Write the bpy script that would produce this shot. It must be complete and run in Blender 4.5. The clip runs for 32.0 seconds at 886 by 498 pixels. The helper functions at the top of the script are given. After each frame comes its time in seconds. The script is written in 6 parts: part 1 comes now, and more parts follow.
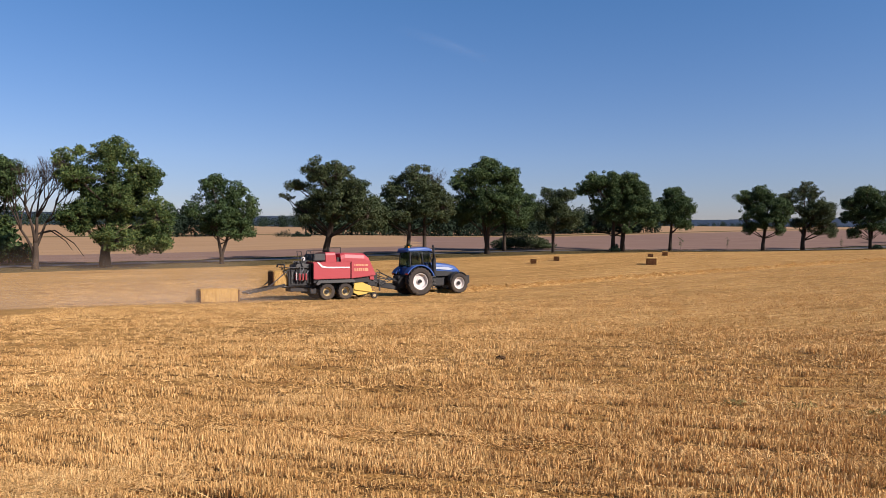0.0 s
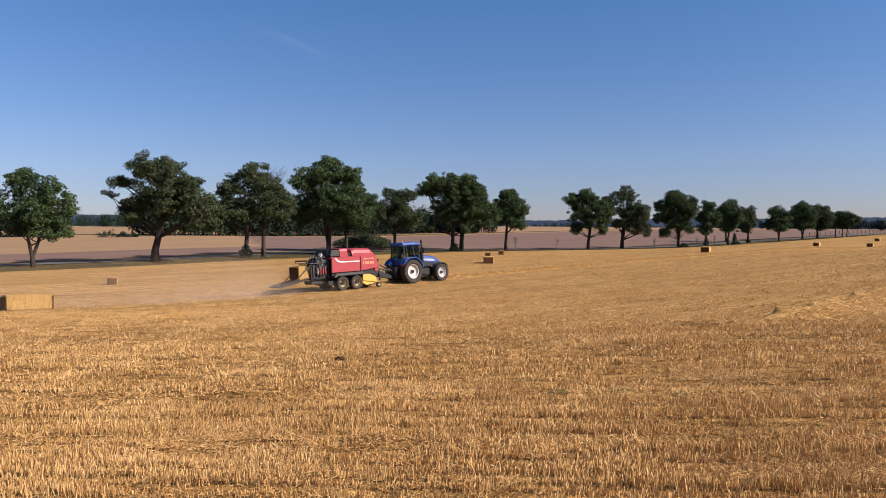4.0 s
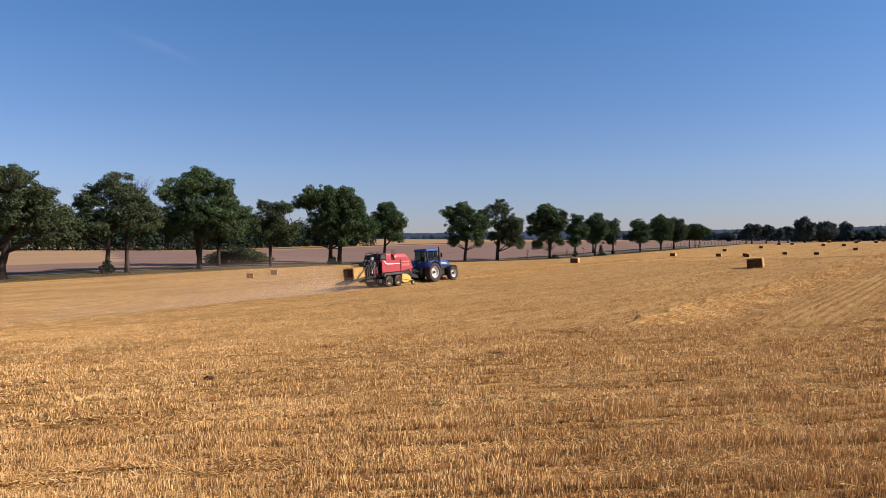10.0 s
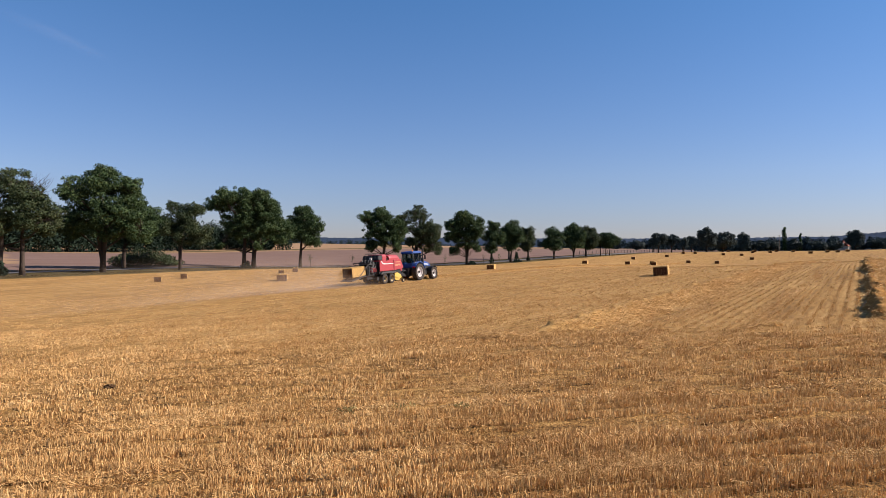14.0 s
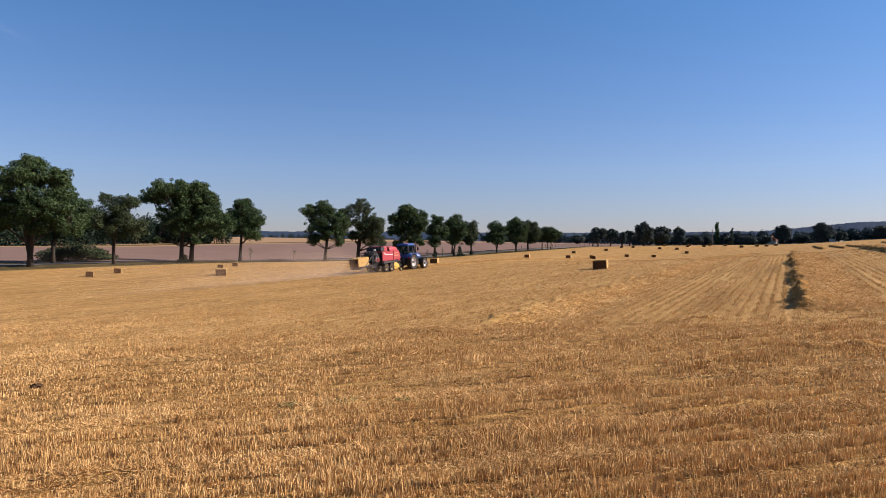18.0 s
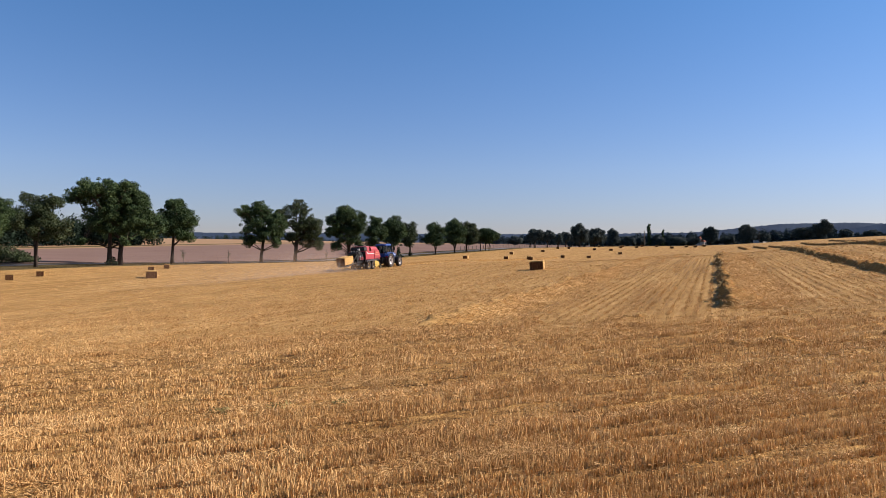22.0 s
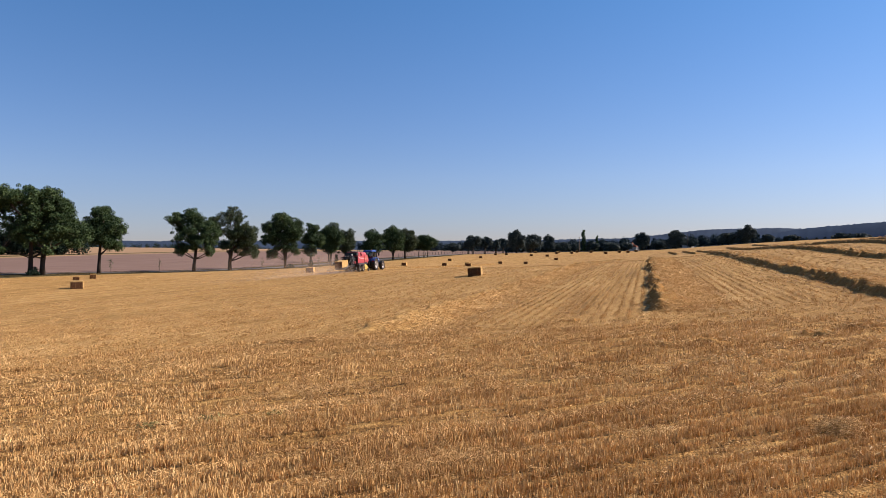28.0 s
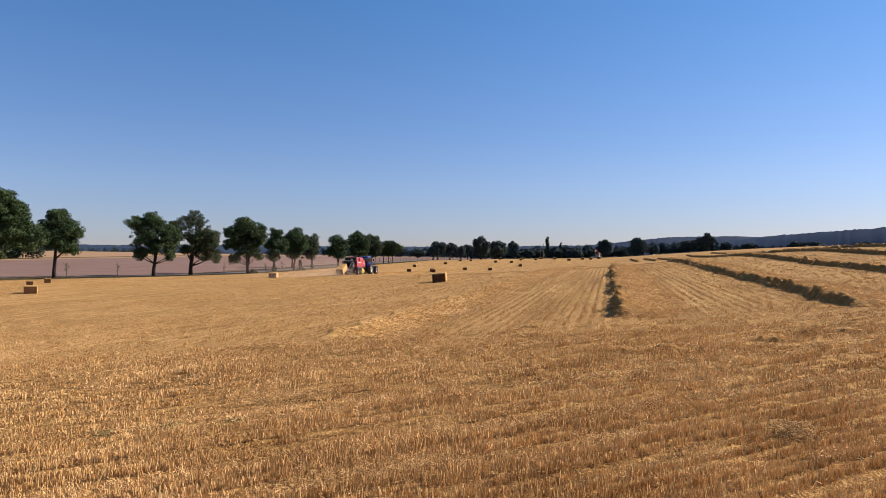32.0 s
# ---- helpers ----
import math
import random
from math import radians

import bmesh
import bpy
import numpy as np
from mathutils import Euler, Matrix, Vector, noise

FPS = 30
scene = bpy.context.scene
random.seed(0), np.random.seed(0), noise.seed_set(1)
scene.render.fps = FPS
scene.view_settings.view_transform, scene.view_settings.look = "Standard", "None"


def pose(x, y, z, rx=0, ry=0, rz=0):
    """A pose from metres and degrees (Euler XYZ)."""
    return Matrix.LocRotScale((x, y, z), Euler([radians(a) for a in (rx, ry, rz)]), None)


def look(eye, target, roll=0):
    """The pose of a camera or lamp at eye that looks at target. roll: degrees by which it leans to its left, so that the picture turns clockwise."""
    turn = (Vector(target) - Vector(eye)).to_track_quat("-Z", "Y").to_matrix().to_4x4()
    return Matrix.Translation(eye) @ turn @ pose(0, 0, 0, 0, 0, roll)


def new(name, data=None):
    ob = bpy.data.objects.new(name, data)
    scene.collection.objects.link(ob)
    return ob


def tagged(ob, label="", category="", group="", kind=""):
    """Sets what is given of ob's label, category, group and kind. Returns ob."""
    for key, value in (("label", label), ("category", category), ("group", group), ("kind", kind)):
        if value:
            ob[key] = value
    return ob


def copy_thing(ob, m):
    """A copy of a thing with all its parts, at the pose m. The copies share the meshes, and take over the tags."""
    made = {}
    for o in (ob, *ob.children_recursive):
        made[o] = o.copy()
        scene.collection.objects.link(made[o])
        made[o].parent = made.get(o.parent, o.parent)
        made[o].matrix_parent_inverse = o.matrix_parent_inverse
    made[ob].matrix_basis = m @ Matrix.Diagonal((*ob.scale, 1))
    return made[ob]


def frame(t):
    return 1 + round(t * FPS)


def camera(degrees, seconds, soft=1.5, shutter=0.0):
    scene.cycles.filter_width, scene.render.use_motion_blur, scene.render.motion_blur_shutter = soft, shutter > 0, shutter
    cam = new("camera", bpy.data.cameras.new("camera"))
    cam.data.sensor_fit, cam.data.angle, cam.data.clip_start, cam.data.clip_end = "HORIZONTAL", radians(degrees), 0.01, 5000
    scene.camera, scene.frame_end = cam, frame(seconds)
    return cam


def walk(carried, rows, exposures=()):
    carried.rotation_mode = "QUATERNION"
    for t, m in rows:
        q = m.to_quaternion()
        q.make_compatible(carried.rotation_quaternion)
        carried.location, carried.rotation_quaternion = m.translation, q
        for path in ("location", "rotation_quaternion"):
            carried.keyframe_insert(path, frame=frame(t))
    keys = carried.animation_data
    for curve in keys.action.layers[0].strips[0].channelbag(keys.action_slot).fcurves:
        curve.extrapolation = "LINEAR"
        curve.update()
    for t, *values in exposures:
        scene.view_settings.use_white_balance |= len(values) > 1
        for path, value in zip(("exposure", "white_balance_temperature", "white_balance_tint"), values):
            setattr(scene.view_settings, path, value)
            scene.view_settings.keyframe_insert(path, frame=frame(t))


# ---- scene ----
# camera: a person turns on the spot with a phone held before the body
cam = camera(64.35, 32.0, soft=0.5)
EYE, TILT, REACH = 1.7, -1.0, 0.314
# seconds, yaw, pitch, roll
ROWS = [
    (0.0, 0.00, 0.00, -0.00),
    (0.5, -1.60, 0.05, 0.45),
    (1.0, -3.16, -0.14, 0.51),
    (1.5, -5.28, -0.31, 0.67),
    (2.0, -6.92, -0.11, 0.82),
    (2.5, -8.22, -0.08, 0.53),
    (3.0, -9.81, 0.13, 0.37),
    (3.5, -11.35, 0.07, 0.40),
    (5.5, -16.21, 0.05, -0.06),
    (6.0, -17.12, 0.24, 0.01),
    (6.5, -17.93, 0.47, 0.13),
    (7.0, -18.87, 0.62, 0.28),
    (7.5, -19.59, 0.94, 0.36),
    (8.0, -20.23, 0.72, 0.34),
    (8.5, -20.80, 0.64, 0.42),
    (9.0, -21.49, 0.90, 0.53),
    (9.5, -22.15, 1.02, 0.70),
    (10.0, -22.58, 0.90, 0.86),
    (10.5, -23.47, 0.99, 0.87),
    (11.0, -24.47, 0.84, 0.54),
    (11.5, -25.93, 0.73, 0.52),
    (12.0, -26.83, 0.94, 0.46),
    (12.5, -27.40, 0.95, 0.26),
    (13.0, -28.03, 1.01, 0.29),
    (13.5, -28.25, 1.12, 0.38),
    (14.0, -29.26, 1.28, 0.30),
    (14.5, -30.35, 1.16, 0.40),
    (16.5, -32.65, 1.14, 0.37),
    (17.0, -33.04, 0.69, 0.32),
    (17.5, -33.50, 0.68, 0.37),
    (18.0, -33.85, 0.76, 0.36),
    (18.5, -34.42, 0.75, 0.18),
    (19.0, -34.77, 0.72, 0.23),
    (19.5, -35.21, 0.65, 0.22),
    (20.0, -35.71, 0.70, 0.10),
    (20.5, -36.45, 0.71, 0.29),
    (21.0, -37.68, 0.86, 0.17),
    (21.5, -38.23, 0.81, 0.46),
    (22.0, -38.81, 0.83, 0.52),
    (22.5, -39.20, 0.86, 0.52),
    (23.0, -39.68, 0.93, 0.67),
    (23.5, -40.11, 0.96, 0.77),
    (24.0, -40.56, 1.05, 0.73),
    (24.5, -40.86, 0.87, 0.81),
    (25.0, -41.53, 0.76, 0.80),
    (25.5, -42.08, 0.91, 0.85),
    (27.5, -43.62, 1.43, 0.92),
    (28.0, -43.80, 1.32, 1.02),
    (28.5, -44.46, 1.44, 1.00),
    (29.0, -44.74, 1.41, 1.12),
    (29.5, -45.36, 1.39, 1.15),
    (30.0, -45.73, 1.54, 0.98),
    (30.5, -45.87, 1.51, 1.06),
    (31.0, -46.07, 1.56, 1.00),
    (31.5, -46.34, 1.65, 0.87),
    (32.0, -46.66, 1.76, 0.75),
]


def held(yaw, pitch, roll):
    a = radians(yaw)
    return pose(0, 0, EYE, TILT) @ pose(-math.sin(a) * REACH, REACH * (math.cos(a) - 1), 0, 90 + pitch, roll, yaw)


walk(cam, [(t, held(yaw, pitch, roll)) for t, yaw, pitch, roll in ROWS], [(0, 0.74, 6400, 20), (6, 0.78, 6400, 20), (12, 0.83, 6400, 20), (22, 0.86, 6400, 20), (32, 0.9, 6400, 20)])

# ---- light: clear late-summer sky, sun to the right and slightly behind ----
SUN_AZ, SUN_EL = 120.0, 34.0
world = bpy.data.worlds.new("sky")
scene.world = world
world.use_nodes = True
wn = world.node_tree.nodes
sky = wn.new("ShaderNodeTexSky")
sky.sky_type, sky.sun_disc = "NISHITA", False
sky.sun_elevation, sky.sun_rotation = radians(SUN_EL), radians(SUN_AZ)
sky.air_density, sky.dust_density, sky.ozone_density = 1.0, 0.3, 3.0
wn["Background"].inputs["Strength"].default_value = 0.055
deep = wn.new("ShaderNodeMixRGB")
deep.blend_type = "MULTIPLY"
deep.inputs["Fac"].default_value = 1.0
# summer haze: paler and warmer towards the horizon, deeper blue overhead
aim, up_part, haze = wn.new("ShaderNodeTexCoord"), wn.new("ShaderNodeSeparateXYZ"), wn.new("ShaderNodeValToRGB")
haze.color_ramp.elements[0].position, haze.color_ramp.elements[0].color = 0.0, (0.80, 0.775, 0.96, 1)
haze.color_ramp.elements[1].position, haze.color_ramp.elements[1].color = 0.36, (0.58, 1.0, 1.26, 1)
veil = haze.color_ramp.elements.new(0.11)
veil.color = (0.83, 0.915, 1.11, 1)
world.node_tree.links.new(aim.outputs["Generated"], up_part.inputs[0])
world.node_tree.links.new(up_part.outputs["Z"], haze.inputs["Fac"])
world.node_tree.links.new(haze.outputs["Color"], deep.inputs["Color2"])
world.node_tree.links.new(sky.outputs["Color"], deep.inputs["Color1"])
world.node_tree.links.new(deep.outputs["Color"], wn["Background"].inputs["Color"])
sun_data = bpy.data.lights.new("sun", "SUN")
sun_data.energy, sun_data.angle, sun_data.color = 5.0, radians(0.5), (1.0, 0.93, 0.82)
sun = new("sun", sun_data)
sun.matrix_world = look((math.sin(radians(SUN_AZ)) * 200, math.cos(radians(SUN_AZ)) * 200, math.tan(radians(SUN_EL)) * 200), (0, 0, 0))

# ---- the plan: u runs along the swaths, w across them towards the road ----
ALONG, ACROSS = Vector((math.sin(radians(60)), math.cos(radians(60)))), Vector((-math.cos(radians(60)), math.sin(radians(60))))
U_LINES = np.array((-30, 0, 20, 45, 75, 110, 150, 200, 300.0))
W_LINES = np.array((-60, -30, -12, 0, 14, 30, 46, 64, 82.0))
# heights of the rolling field where those lines cross
HEIGHTS = np.array((
    (2.6, 1.29, 0.25, -0.48, -1.38, -2.38, -2.92, -2.52, -1.72),
    (2.8, 1.6, 0.61, -0.01, -0.68, -1.43, -2.14, -2.09, -1.39),
    (3.1, 1.9, 0.79, 0.04, -0.61, -1.66, -2.34, -2.05, -1.19),
    (3.5, 2.52, 1.34, 0.55, -0.36, -1.1, -1.76, -1.56, -0.68),
    (3.75, 3.37, 2.21, 1.06, 0.3, -0.46, -1.07, -1.05, -0.46),
    (4.2, 3.55, 1.99, 1.01, 0.2, -0.2, -0.46, -0.75, -0.84),
    (4.9, 3.63, 2.09, 1.14, 0.1, -0.6, -0.7, -0.68, -0.78),
    (6.0, 4.42, 2.74, 1.3, 0.3, -0.6, -0.5, 0.1, 0.35),
    (7.2, 5.22, 4.02, 3.46, 3.09, 2.9, 2.78, 2.59, 2.38),
))


def hermite(lines, x):
    """Weights of a smooth curve through values on the lines, for an array of places."""
    x = np.clip(x, lines[0], lines[-1])
    n = len(lines)
    i = np.clip(np.searchsorted(lines, x) - 1, 0, n - 2)
    h = lines[i + 1] - lines[i]
    s = (x - lines[i]) / h
    weights, k = np.zeros((len(x), n)), np.arange(len(x))
    np.add.at(weights, (k, i), 2 * s**3 - 3 * s * s + 1)
    np.add.at(weights, (k, i + 1), -2 * s**3 + 3 * s * s)
    for j, c in ((i, s**3 - 2 * s * s + s), (i + 1, s**3 - s * s)):
        lo, hi = np.maximum(j - 1, 0), np.minimum(j + 1, n - 1)
        c = c * h / (lines[hi] - lines[lo])
        np.add.at(weights, (k, hi), c)
        np.add.at(weights, (k, lo), -c)
    return weights


def heights(u, w):
    """Ground height for arrays of u and w: the field, the rise beyond the road, level land far off."""
    u, w = np.atleast_1d(np.asarray(u, float)), np.atleast_1d(np.asarray(w, float))
    z = np.einsum("ki,ij,kj->k", hermite(U_LINES, u), HEIGHTS, hermite(W_LINES, w))
    z += 0.008 * np.clip(u - 300, 0, 500)
    # ruts and ridges left by the turning wheels on the headland
    x, y = u * ALONG.x + w * ACROSS.x, u * ALONG.y + w * ACROSS.y
    off, run = x * 0.3746 + y * 0.9272, x * 0.9272 - y * 0.3746
    ruts = 0.024 * np.sin(off * 5.2 + 1.1 * np.sin(run * 0.31)) * (0.6 + 0.4 * np.sin(run * 0.83 + off * 0.7)) + 0.014 * np.sin(off * 9.3 + 2.0 * np.sin(run * 0.9))
    z += ruts * np.clip((25 - u - 0.55 * w) / 5, 0, 1) * np.clip((40 - np.hypot(u, w)) / 10, 0, 1)
    z += 0.0255 * np.clip(w - 92, 0, 320) * np.clip(1.15 - u / 1500, 0.3, 1.2) - 0.01 * np.clip(w - 430, 0, 800)
    return z


def ground(u, w):
    return float(heights([u], [w])[0])


def place(u, w, lift=0.0):
    p = ALONG * u + ACROSS * w
    return Vector((p.x, p.y, ground(u, w) + lift))


# ---- materials ----
def material(name, colours, scale=5.0, rough=0.8, metal=0.0, bump=0.0, bump_scale=40.0, spread=0.35, second=0.25, stretch=(1, 1, 1), turn=0.0, random_by="", specular=0.3, thin=0.0):
    """A surface whose colour wanders between the given colours at two scales, with relief."""
    m = bpy.data.materials.new(name)
    m.use_nodes = True
    nodes, links = m.node_tree.nodes, m.node_tree.links
    bsdf = nodes["Principled BSDF"]
    coord = nodes.new("ShaderNodeTexCoord")
    mapping = nodes.new("ShaderNodeMapping")
    mapping.vector_type = "TEXTURE"
    mapping.inputs["Scale"].default_value = tuple(1 / k for k in stretch)
    mapping.inputs["Rotation"].default_value = (0, 0, turn)
    links.new(coord.outputs["Object"], mapping.inputs["Vector"])
    fine, broad = nodes.new("ShaderNodeTexNoise"), nodes.new("ShaderNodeTexNoise")
    fine.inputs["Scale"].default_value, fine.inputs["Detail"].default_value = scale * 6, 6
    broad.inputs["Scale"].default_value, broad.inputs["Detail"].default_value = scale * 0.5, 4
    for n in (fine, broad):
        links.new(mapping.outputs["Vector"], n.inputs["Vector"])
    mix = nodes.new("ShaderNodeMath")
    mix.operation = "MULTIPLY_ADD"
    mix.inputs[1].default_value = second
    links.new(fine.outputs["Fac"], mix.inputs[0])
    broad_part = nodes.new("ShaderNodeMath")
    broad_part.operation = "MULTIPLY_ADD"
    broad_part.inputs[1].default_value, broad_part.inputs[2].default_value = 1 - second, 0.0
    links.new(broad.outputs["Fac"], broad_part.inputs[0])
    links.new(broad_part.outputs[0], mix.inputs[2])
    value = mix.outputs[0]
    if random_by:
        info = nodes.new("ShaderNodeObjectInfo" if random_by == "object" else "ShaderNodeNewGeometry")
        shift = nodes.new("ShaderNodeMath")
        shift.operation = "MULTIPLY_ADD"
        shift.inputs[1].default_value, shift.inputs[2].default_value = 0.5, -0.25
        links.new(info.outputs["Random" if random_by == "object" else "Random Per Island"], shift.inputs[0])
        both = nodes.new("ShaderNodeMath")
        both.operation = "ADD"
        links.new(value, both.inputs[0])
        links.new(shift.outputs[0], both.inputs[1])
        value = both.outputs[0]
    ramp = nodes.new("ShaderNodeValToRGB")
    el = ramp.color_ramp.elements
    while len(el) < len(colours):
        el.new(0.5)
    for k, c in enumerate(colours):
        el[k].position = 0.5 + spread * (2 * k / max(1, len(colours) - 1) - 1) * 0.6
        el[k].color = (*c, 1)
    links.new(value, ramp.inputs["Fac"])
    colour = ramp.outputs["Color"]
    links.new(colour, bsdf.inputs["Base Color"])
    if thin:
        glow, both_sides = nodes.new("ShaderNodeBsdfTranslucent"), nodes.new("ShaderNodeMixShader")
        both_sides.inputs["Fac"].default_value = thin
        links.new(colour, glow.inputs["Color"])
        links.new(bsdf.outputs["BSDF"], both_sides.inputs[1])
        links.new(glow.outputs["BSDF"], both_sides.inputs[2])
        links.new(both_sides.outputs["Shader"], nodes["Material Output"].inputs["Surface"])
    bsdf.inputs["Roughness"].default_value, bsdf.inputs["Metallic"].default_value = rough, metal
    bsdf.inputs["Specular IOR Level"].default_value = specular
    if bump:
        relief, bn = nodes.new("ShaderNodeTexNoise"), nodes.new("ShaderNodeBump")
        relief.inputs["Scale"].default_value, relief.inputs["Detail"].default_value = bump_scale, 5
        links.new(mapping.outputs["Vector"], relief.inputs["Vector"])
        links.new(relief.outputs["Fac"], bn.inputs["Height"])
        bn.inputs["Strength"].default_value, bn.inputs["Distance"].default_value = bump, 0.05
        links.new(bn.outputs["Normal"], bsdf.inputs["Normal"])
    return m


def field_material():
    """Stubble field: earth and trodden straw, streaked along the drill rows; the headland is drilled the other way."""
    m = bpy.data.materials.new("stubble_ground")
    m.use_nodes = True
    nodes, links = m.node_tree.nodes, m.node_tree.links
    bsdf = nodes["Principled BSDF"]
    bsdf.inputs["Roughness"].default_value, bsdf.inputs["Specular IOR Level"].default_value = 0.95, 0.05
    coord = nodes.new("ShaderNodeTexCoord")

    def turned(degrees):
        q = nodes.new("ShaderNodeMapping")
        q.vector_type = "TEXTURE"
        q.inputs["Rotation"].default_value = (0, 0, radians(degrees))
        links.new(coord.outputs["Object"], q.inputs["Vector"])
        return q.outputs["Vector"]

    def streaks(vector, along, across, detail=4):
        q, n = nodes.new("ShaderNodeVectorMath"), nodes.new("ShaderNodeTexNoise")
        q.operation = "MULTIPLY"
        q.inputs[1].default_value = (along, across, 1)
        n.inputs["Scale"].default_value, n.inputs["Detail"].default_value = 1.0, detail
        links.new(vector, q.inputs[0])
        links.new(q.outputs[0], n.inputs["Vector"])
        return n.outputs["Fac"]

    def blend(*pairs):
        total = None
        for value, weight in pairs:
            q = nodes.new("ShaderNodeMath")
            q.operation = "MULTIPLY_ADD"
            q.inputs[1].default_value, q.inputs[2].default_value = weight, 0.0
            links.new(value, q.inputs[0])
            if total is not None:
                links.new(total, q.inputs[2])
            total = q.outputs[0]
        return total

    def tones(value, *stops):
        ramp = nodes.new("ShaderNodeValToRGB")
        el = ramp.color_ramp.elements
        while len(el) < len(stops):
            el.new(0.5)
        for e, (at, c) in zip(el, stops):
            e.position, e.color = at, (*c, 1)
        links.new(value, ramp.inputs["Fac"])
        return ramp.outputs["Color"]

    rows, headland = turned(30), turned(-22)
    fine, broad = streaks(rows, 34, 34, 6), streaks(rows, 0.09, 0.16)
    drill = nodes.new("ShaderNodeTexWave")
    drill.bands_direction = "Y"
    for key, value in (("Scale", 1.0), ("Distortion", 2.2), ("Detail", 3.0), ("Detail Scale", 0.25)):
        drill.inputs[key].default_value = value
    links.new(rows, drill.inputs["Vector"])
    field = blend((streaks(rows, 0.10, 1.9), 0.20), (streaks(rows, 0.06, 3.0, 3), 0.20), (streaks(rows, 0.9, 8.0), 0.30), (fine, 0.20), (broad, 0.10), (drill.outputs["Fac"], 0.055))
    head = blend((streaks(headland, 0.5, 4.5), 0.22), (streaks(headland, 3.0, 9.0), 0.30), (fine, 0.38), (broad, 0.16))
    field_tone = tones(field, (0.38, (0.105, 0.051, 0.016)), (0.52, (0.29, 0.162, 0.052)), (0.66, (0.48, 0.30, 0.115)))
    head_tone = tones(head, (0.43, (0.055, 0.027, 0.009)), (0.52, (0.235, 0.122, 0.037)), (0.64, (0.43, 0.25, 0.079)))
    split, edge, span, mix = nodes.new("ShaderNodeSeparateXYZ"), nodes.new("ShaderNodeMath"), nodes.new("ShaderNodeMapRange"), nodes.new("ShaderNodeMixRGB")
    links.new(rows, split.inputs[0])
    edge.operation = "MULTIPLY_ADD"
    edge.inputs[1].default_value = 0.55
    links.new(split.outputs["Y"], edge.inputs[0])
    links.new(split.outputs["X"], edge.inputs[2])
    span.interpolation_type = "SMOOTHSTEP"
    span.inputs["From Min"].default_value, span.inputs["From Max"].default_value = 12.0, 26.0
    links.new(edge.outputs[0], span.inputs["Value"])
    links.new(span.outputs["Result"], mix.inputs["Fac"])
    links.new(head_tone, mix.inputs["Color1"])
    links.new(field_tone, mix.inputs["Color2"])
    links.new(mix.outputs["Color"], bsdf.inputs["Base Color"])
    relief = nodes.new("ShaderNodeBump")
    relief.inputs["Strength"].default_value, relief.inputs["Distance"].default_value = 0.9, 0.05
    links.new(blend((streaks(rows, 2.0, 12.0, 5), 0.5), (fine, 0.5)), relief.inputs["Height"])
    links.new(relief.outputs["Normal"], bsdf.inputs["Normal"])
    return m


STUBBLE = field_material()
STALK = material("cut_straw", ((0.29, 0.147, 0.044), (0.565, 0.335, 0.123), (0.70, 0.468, 0.205)), 1.2, 0.65, random_by="island", spread=0.5, thin=0.08, specular=0.15)
# matted straw; the shade of its hollows is put into this dark tone
SWATH = material("shaded_straw_core", ((0.15, 0.068, 0.019), (0.29, 0.148, 0.043), (0.44, 0.255, 0.080)), 5.0, 0.9, 0, 0.8, 14.0, 0.45, 0.6, specular=0.05)
LEFT_STRAW = material("leftover_straw", ((0.25, 0.133, 0.040), (0.44, 0.252, 0.081), (0.62, 0.39, 0.145)), 5.0, 0.9, 0, 0.8, 14.0, 0.45, 0.6, specular=0.05)
LOOSE = material("loose_straw", ((0.36, 0.20, 0.066), (0.62, 0.385, 0.140), (0.78, 0.55, 0.25)), 1.2, 0.65, random_by="island", spread=0.5, thin=0.08, specular=0.15)
BALE = material("pressed_straw", ((0.18, 0.096, 0.028), (0.44, 0.26, 0.08), (0.62, 0.41, 0.155)), 5.0, 0.85, 0, 0.9, 30.0, 0.42, 0.6, (5, 1, 1.2))
# rough folded ends; the shade they lie in is put into this dark brown
SHADED_BALE_END = material("shaded_folded_ends", ((0.048, 0.017, 0.005), (0.092, 0.036, 0.011), (0.155, 0.068, 0.022)), 5.0, 0.95, 0, 1.0, 30.0, 0.45, 0.6, (1, 5, 1))
TWINE = material("twine", ((0.25, 0.14, 0.05), (0.4, 0.25, 0.1)), 20, 0.9)
GRASS = material("dry_verge_grass", ((0.040, 0.034, 0.013), (0.075, 0.057, 0.023), (0.15, 0.105, 0.045)), 0.5, 0.95, 0, 0.8, 6.0, 0.45, 0.5, specular=0.03)
ROUGH_GRASS = material("rough_grass", ((0.034, 0.026, 0.010), (0.07, 0.050, 0.020), (0.13, 0.088, 0.036)), 0.4, 0.95, random_by="island", spread=0.45)
ASPHALT = material("asphalt", ((0.085, 0.077, 0.068), (0.125, 0.113, 0.10)), 1.0, 0.9, 0, 0.3, 60)
HARROWED = material("harrowed_earth", ((0.125, 0.080, 0.060), (0.165, 0.106, 0.081), (0.205, 0.134, 0.104)), 0.09, 0.95, 0, 0.5, 3.0, 0.4, 0.4, (1, 6, 1), radians(30), specular=0.03)
FAR_STUBBLE = material("far_stubble", ((0.225, 0.138, 0.073), (0.27, 0.170, 0.092), (0.31, 0.20, 0.112)), 0.05, 0.95, 0, 0.3, 3.0, 0.4, 0.4, (1, 8, 1), radians(30), specular=0.03)
BARK = material("bark", ((0.022, 0.015, 0.010), (0.042, 0.029, 0.02), (0.075, 0.055, 0.04)), 3.0, 0.95, 0, 1.0, 8.0, 0.4, 0.5, (1, 1, 0.25))
